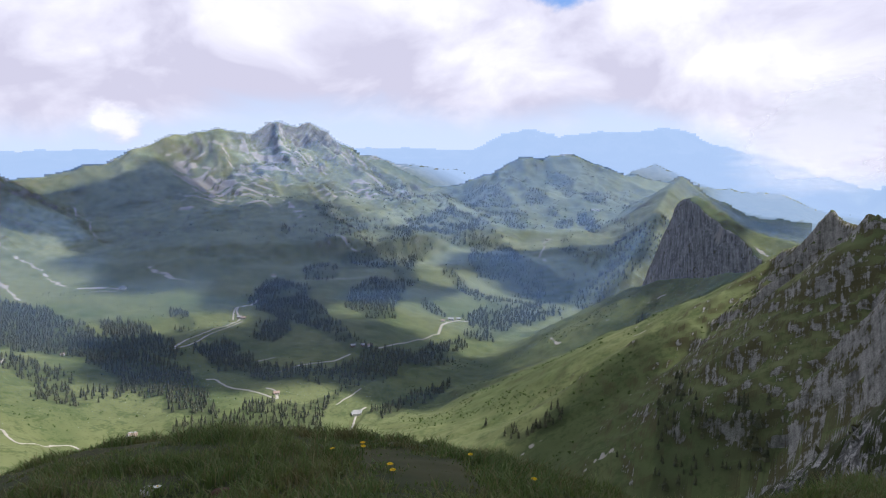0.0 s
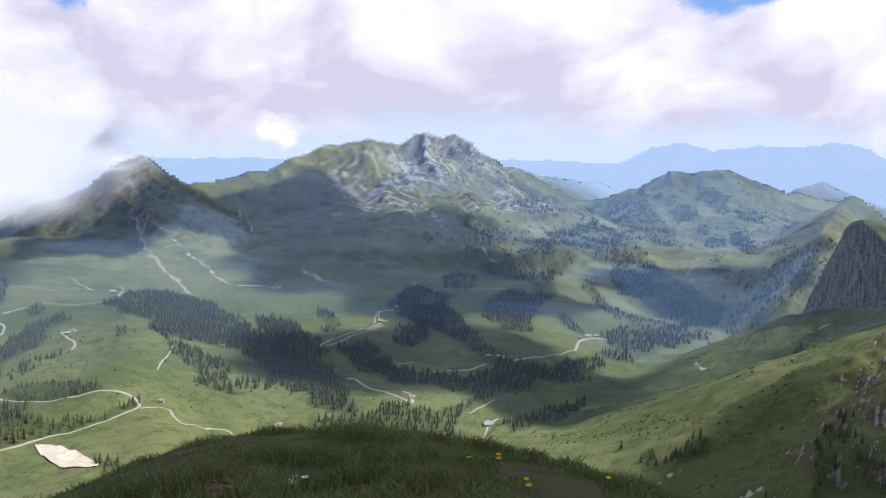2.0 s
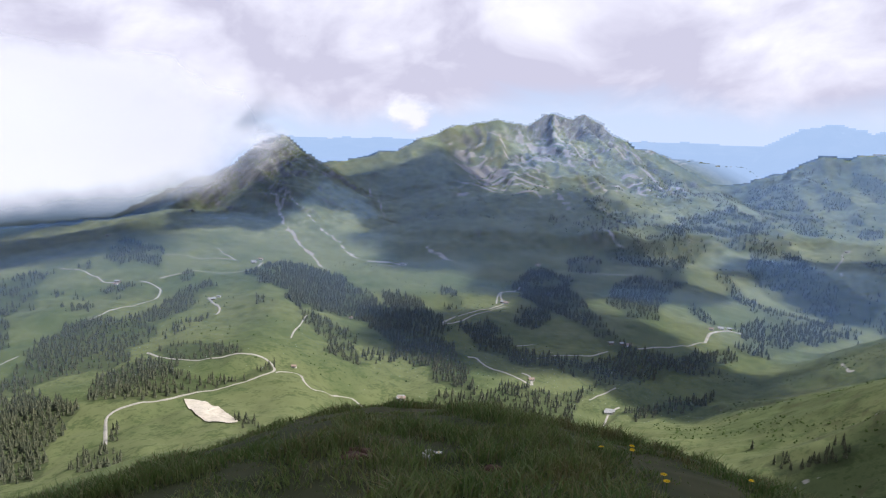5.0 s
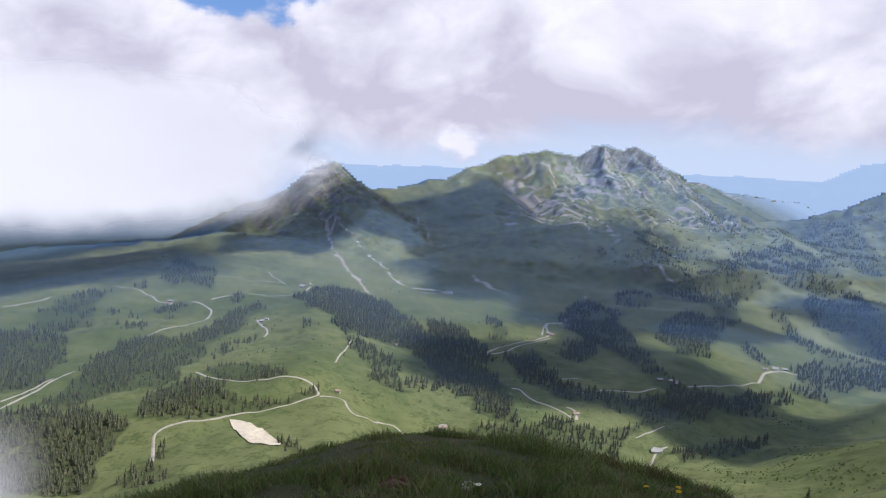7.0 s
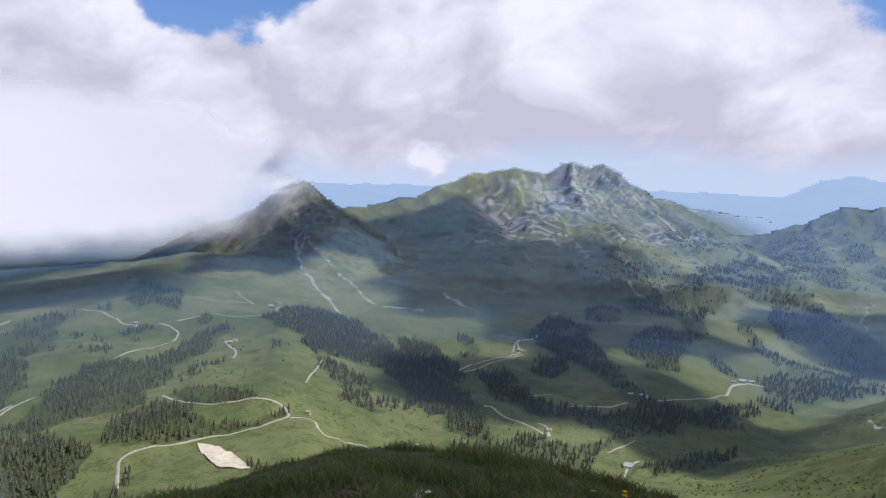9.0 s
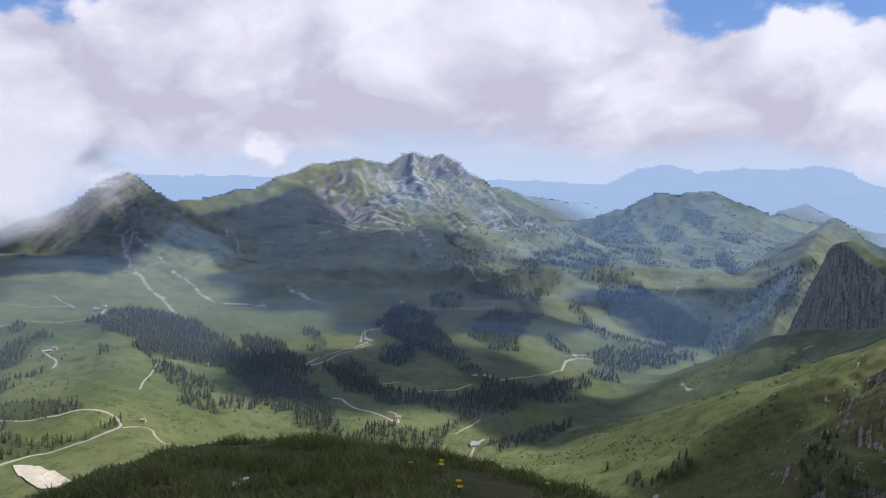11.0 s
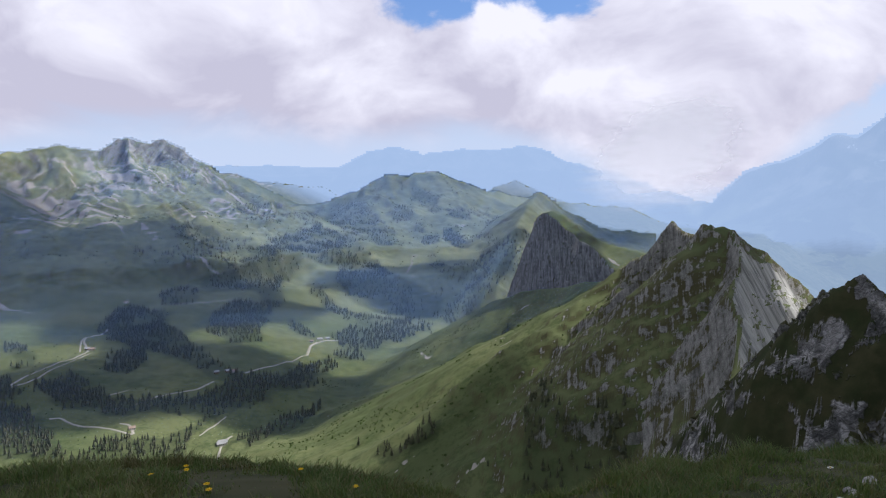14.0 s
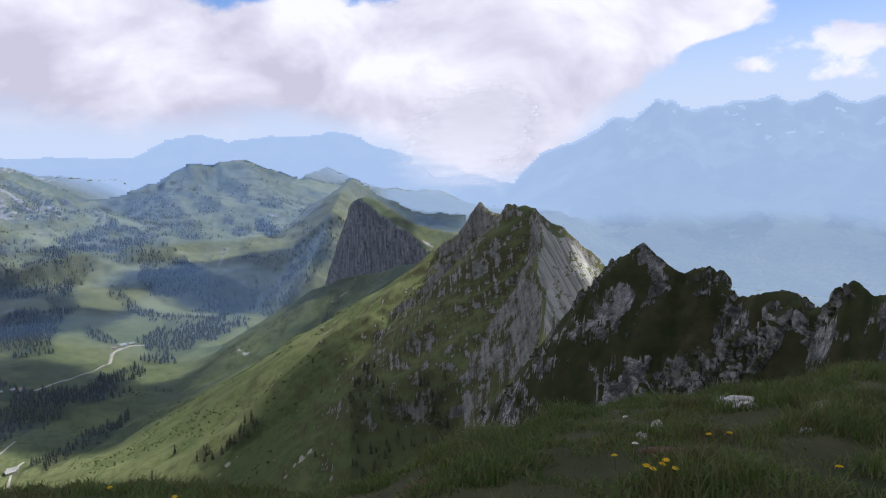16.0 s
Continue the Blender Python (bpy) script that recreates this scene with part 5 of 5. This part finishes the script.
# ---- the summit turf ----
def turf(count, r0, r1, a0, a1, seed):
    rng = np.random.RandomState(seed)
    r = np.sqrt(rng.uniform(r0 * r0, r1 * r1, count))
    a = np.radians(rng.uniform(a0, a1, count))
    x, y = r * np.sin(a), r * np.cos(a)
    tuft = fbm(x, y, 0.5, 3, 90)
    keep = rng.rand(count) < np.clip(0.75 + 1.3 * tuft, 0.12, 1)
    for px, py, size in SOIL_PATCHES:
        keep &= (np.hypot(x - px, y - py) > size * 0.95) | (rng.rand(count) < 0.12)
    x, y, tuft = x[keep], y[keep], tuft[keep]
    n = x.size
    tall = rng.uniform(0.04, 0.12, n) * np.clip(1.0 + 2.6 * tuft + 1.3 * fbm(x, y, 1.6, 2, 91), 0.3, 2.3)
    wide = rng.uniform(0.003, 0.007, n)
    turn = rng.uniform(0, 6.2832, n)
    bend = rng.uniform(0.1, 0.75, n) * tall
    lean = rng.uniform(0, 6.2832, n) + 0.5 * np.sin(3 * x)
    z = height(x, y) - 0.012
    c, s = np.cos(turn), np.sin(turn)
    bx, by = np.cos(lean) * bend, np.sin(lean) * bend
    rows = []
    for t, w in ((0.0, 1.0), (0.5, 0.8), (1.0, 0.0)):
        for side in ((-1, 1) if w else (0,)):
            rows.append(np.stack([x + c * wide * w * side + bx * t * t, y + s * wide * w * side + by * t * t, z + tall * (t - 0.25 * t * t)], -1))
    verts = np.stack(rows, 1).reshape(-1, 3)
    b = (np.arange(n) * 5)[:, None]
    faces = np.concatenate([b + np.array([[0, 1, 3]]), b + np.array([[0, 3, 2]]), b + np.array([[2, 3, 4]])])
    me = raw_mesh("turf", verts, faces)
    me.materials.append(GRASS)
    return tagged(new("turf", me), "short ragged alpine grass on the summit", "grass", kind="stuff")


turf(140000, 3.1, 10.0, -62, 30, 1)
turf(110000, 3.0, 13.0, 30, 66, 2)


# ---- limestone blocks breaking out of the crest beside the summit ----
def outcrop(count, seed):
    rng = np.random.RandomState(seed)
    shapes = []
    for k in range(6):
        bm = bmesh.new()
        bmesh.ops.create_icosphere(bm, subdivisions=2, radius=1)
        for v in bm.verts:
            q = v.co * 1.1 + Vector((k * 7.3, 0, 0))
            v.co = v.co * (1 + 0.55 * noise.noise(q) + 0.25 * noise.noise(q * 2.7))
            v.co.x = max(min(v.co.x, 0.75), -0.7)
        bm.verts.index_update()
        shapes.append((np.array([v.co[:] for v in bm.verts]), np.array([[v.index for v in f.verts] for f in bm.faces])))
        bm.free()
    a, r = np.radians(rng.uniform(30, 68, count * 8)), rng.uniform(27, 56, count * 8)
    x, y = r * np.sin(a), r * np.cos(a)
    e = 0.5
    z = height(x, y)
    sx, sy = (height(x + e, y) - z) / e, (height(x, y + e) - z) / e
    steep = np.hypot(sx, sy)
    want = fbm(x, y + 0.8 * z, 6.0, 3, 301)
    keep = np.flatnonzero((steep > 0.75) & (want > 0.06 + 0.14 * rng.rand(x.size)) & (sx * x + sy * y > -4))[:count]
    verts, faces, at = [], [], 0
    for i in keep:
        v, f = shapes[rng.randint(6)]
        size = rng.uniform(0.14, 0.42) * (1.9 if rng.rand() < 0.12 else 1)
        turn = np.array(Euler((rng.uniform(-0.5, 0.5), rng.uniform(-0.5, 0.5), rng.uniform(0, 6.28))).to_matrix())
        p = (v * np.array((size * 0.75, size * 0.8, size * rng.uniform(0.9, 1.7)))) @ turn.T + np.array((x[i], y[i], z[i] - 0.42 * size))
        verts.append(p), faces.append(f + at)
        at += len(v)
    me = raw_mesh("rock_outcrop", np.concatenate(verts), np.concatenate(faces), False)
    me.materials.append(CRAG_STONE)
    return tagged(new("rock_outcrop", me), "broken pale limestone blocks on the steep crest", "rocks", kind="stuff")


outcrop(1600, 12)


# ---- stones, bare soil and flowers in the turf ----
def ground_at(x, y):
    return float(height(np.array([float(x)]), np.array([float(y)]))[0])


def stone(x, y, size, seed):
    r = random.Random(seed)
    bm = bmesh.new()
    bmesh.ops.create_icosphere(bm, subdivisions=3, radius=1)
    for v in bm.verts:
        n = noise.noise(v.co * 1.3 + Vector((seed * 3.1, 0, 0))) * 0.5 + noise.noise(v.co * 3.2 + Vector((0, seed * 1.7, 0))) * 0.22
        v.co = v.co * (1 + n)
        v.co.z = max(min(v.co.z, 0.55), -0.6)
    bmesh.ops.scale(bm, vec=(size, size * r.uniform(0.5, 0.8), size * r.uniform(0.35, 0.55)), verts=bm.verts)
    ob = part("stone", bm, LIMESTONE)
    ob.matrix_world = pose(x, y, ground_at(x, y) + size * 0.12, r.uniform(-12, 12), r.uniform(-12, 12), r.uniform(0, 360))
    return tagged(ob, "pale weathered limestone rock lying in the grass", "stone", "stones in the turf")


for k, (x, y, size) in enumerate(STONES):
    stone(x, y, size, k + 1)


def soil_patch(x, y, size, seed):
    a = np.arange(40) / 40 * 2 * math.pi
    rim = size * (1 + 0.3 * np.sin(3 * a + seed) + 0.15 * np.sin(7 * a + 2 * seed))
    rings = np.linspace(0, 1, 9)[:, None]
    px, py = (x + rings * rim * np.cos(a)).ravel(), (y + rings * rim * np.sin(a) * 0.8).ravel()
    edge = np.repeat(np.linspace(0, 1, 9), 40)
    pz = height(px, py) + 0.035 * (1 - edge ** 4) - 0.01 * edge + 0.02 * fbm(px, py, 0.15, 3, 77) * (1 - edge)
    me = grid_mesh("soil_patch", px, py, pz, 9, 40, True)
    me.materials.append(SOIL)
    return tagged(new("soil_patch", me), "patch of bare reddish-brown soil", "soil", kind="structure")


for k, (x, y, size) in enumerate(SOIL_PATCHES):
    soil_patch(x, y, size, k)


def flower(x, y, tall, mat, label, seed):
    r = random.Random(seed)
    ob = base("flower", pose(x, y, ground_at(x, y) - 0.01, r.uniform(-10, 10), r.uniform(-10, 10), r.uniform(0, 360)), label, "flower", "flowers in the turf")
    bm = bmesh.new()
    bmesh.ops.create_cone(bm, segments=5, radius1=0.003, radius2=0.002, depth=tall, matrix=Matrix.Translation((0, 0, tall / 2)))
    part("stem", bm, STALK, ob)
    bm = bmesh.new()
    for ring, (count, reach, lift) in enumerate(((11, 0.024, 0.004), (8, 0.016, 0.009))):
        for k in range(count):
            a = 2 * math.pi * k / count + ring * 0.3
            c, s = math.cos(a), math.sin(a)
            w = 0.005
            v = [bm.verts.new(q) for q in ((0, 0, tall), (c * reach * 0.7 - s * w, s * reach * 0.7 + c * w, tall + lift), (c * reach, s * reach, tall + lift * 0.7), (c * reach * 0.7 + s * w, s * reach * 0.7 - c * w, tall + lift))]
            bm.faces.new(v)
    part("petals", bm, mat, ob)
    bm = bmesh.new()
    bmesh.ops.create_icosphere(bm, subdivisions=1, radius=0.006, matrix=Matrix.Translation((0, 0, tall + 0.004)))
    part("heart", bm, PETALS, ob)
    return ob


for k, (x, y) in enumerate(YELLOW_FLOWERS):
    flower(x, y, 0.10 + 0.02 * (k % 4), PETALS, "small yellow dandelion-like flower in the grass", k)
for k, (x, y) in enumerate(WHITE_FLOWERS):
    flower(x, y, 0.13, PALE_PETALS, "small white flower head in the grass", 50 + k)
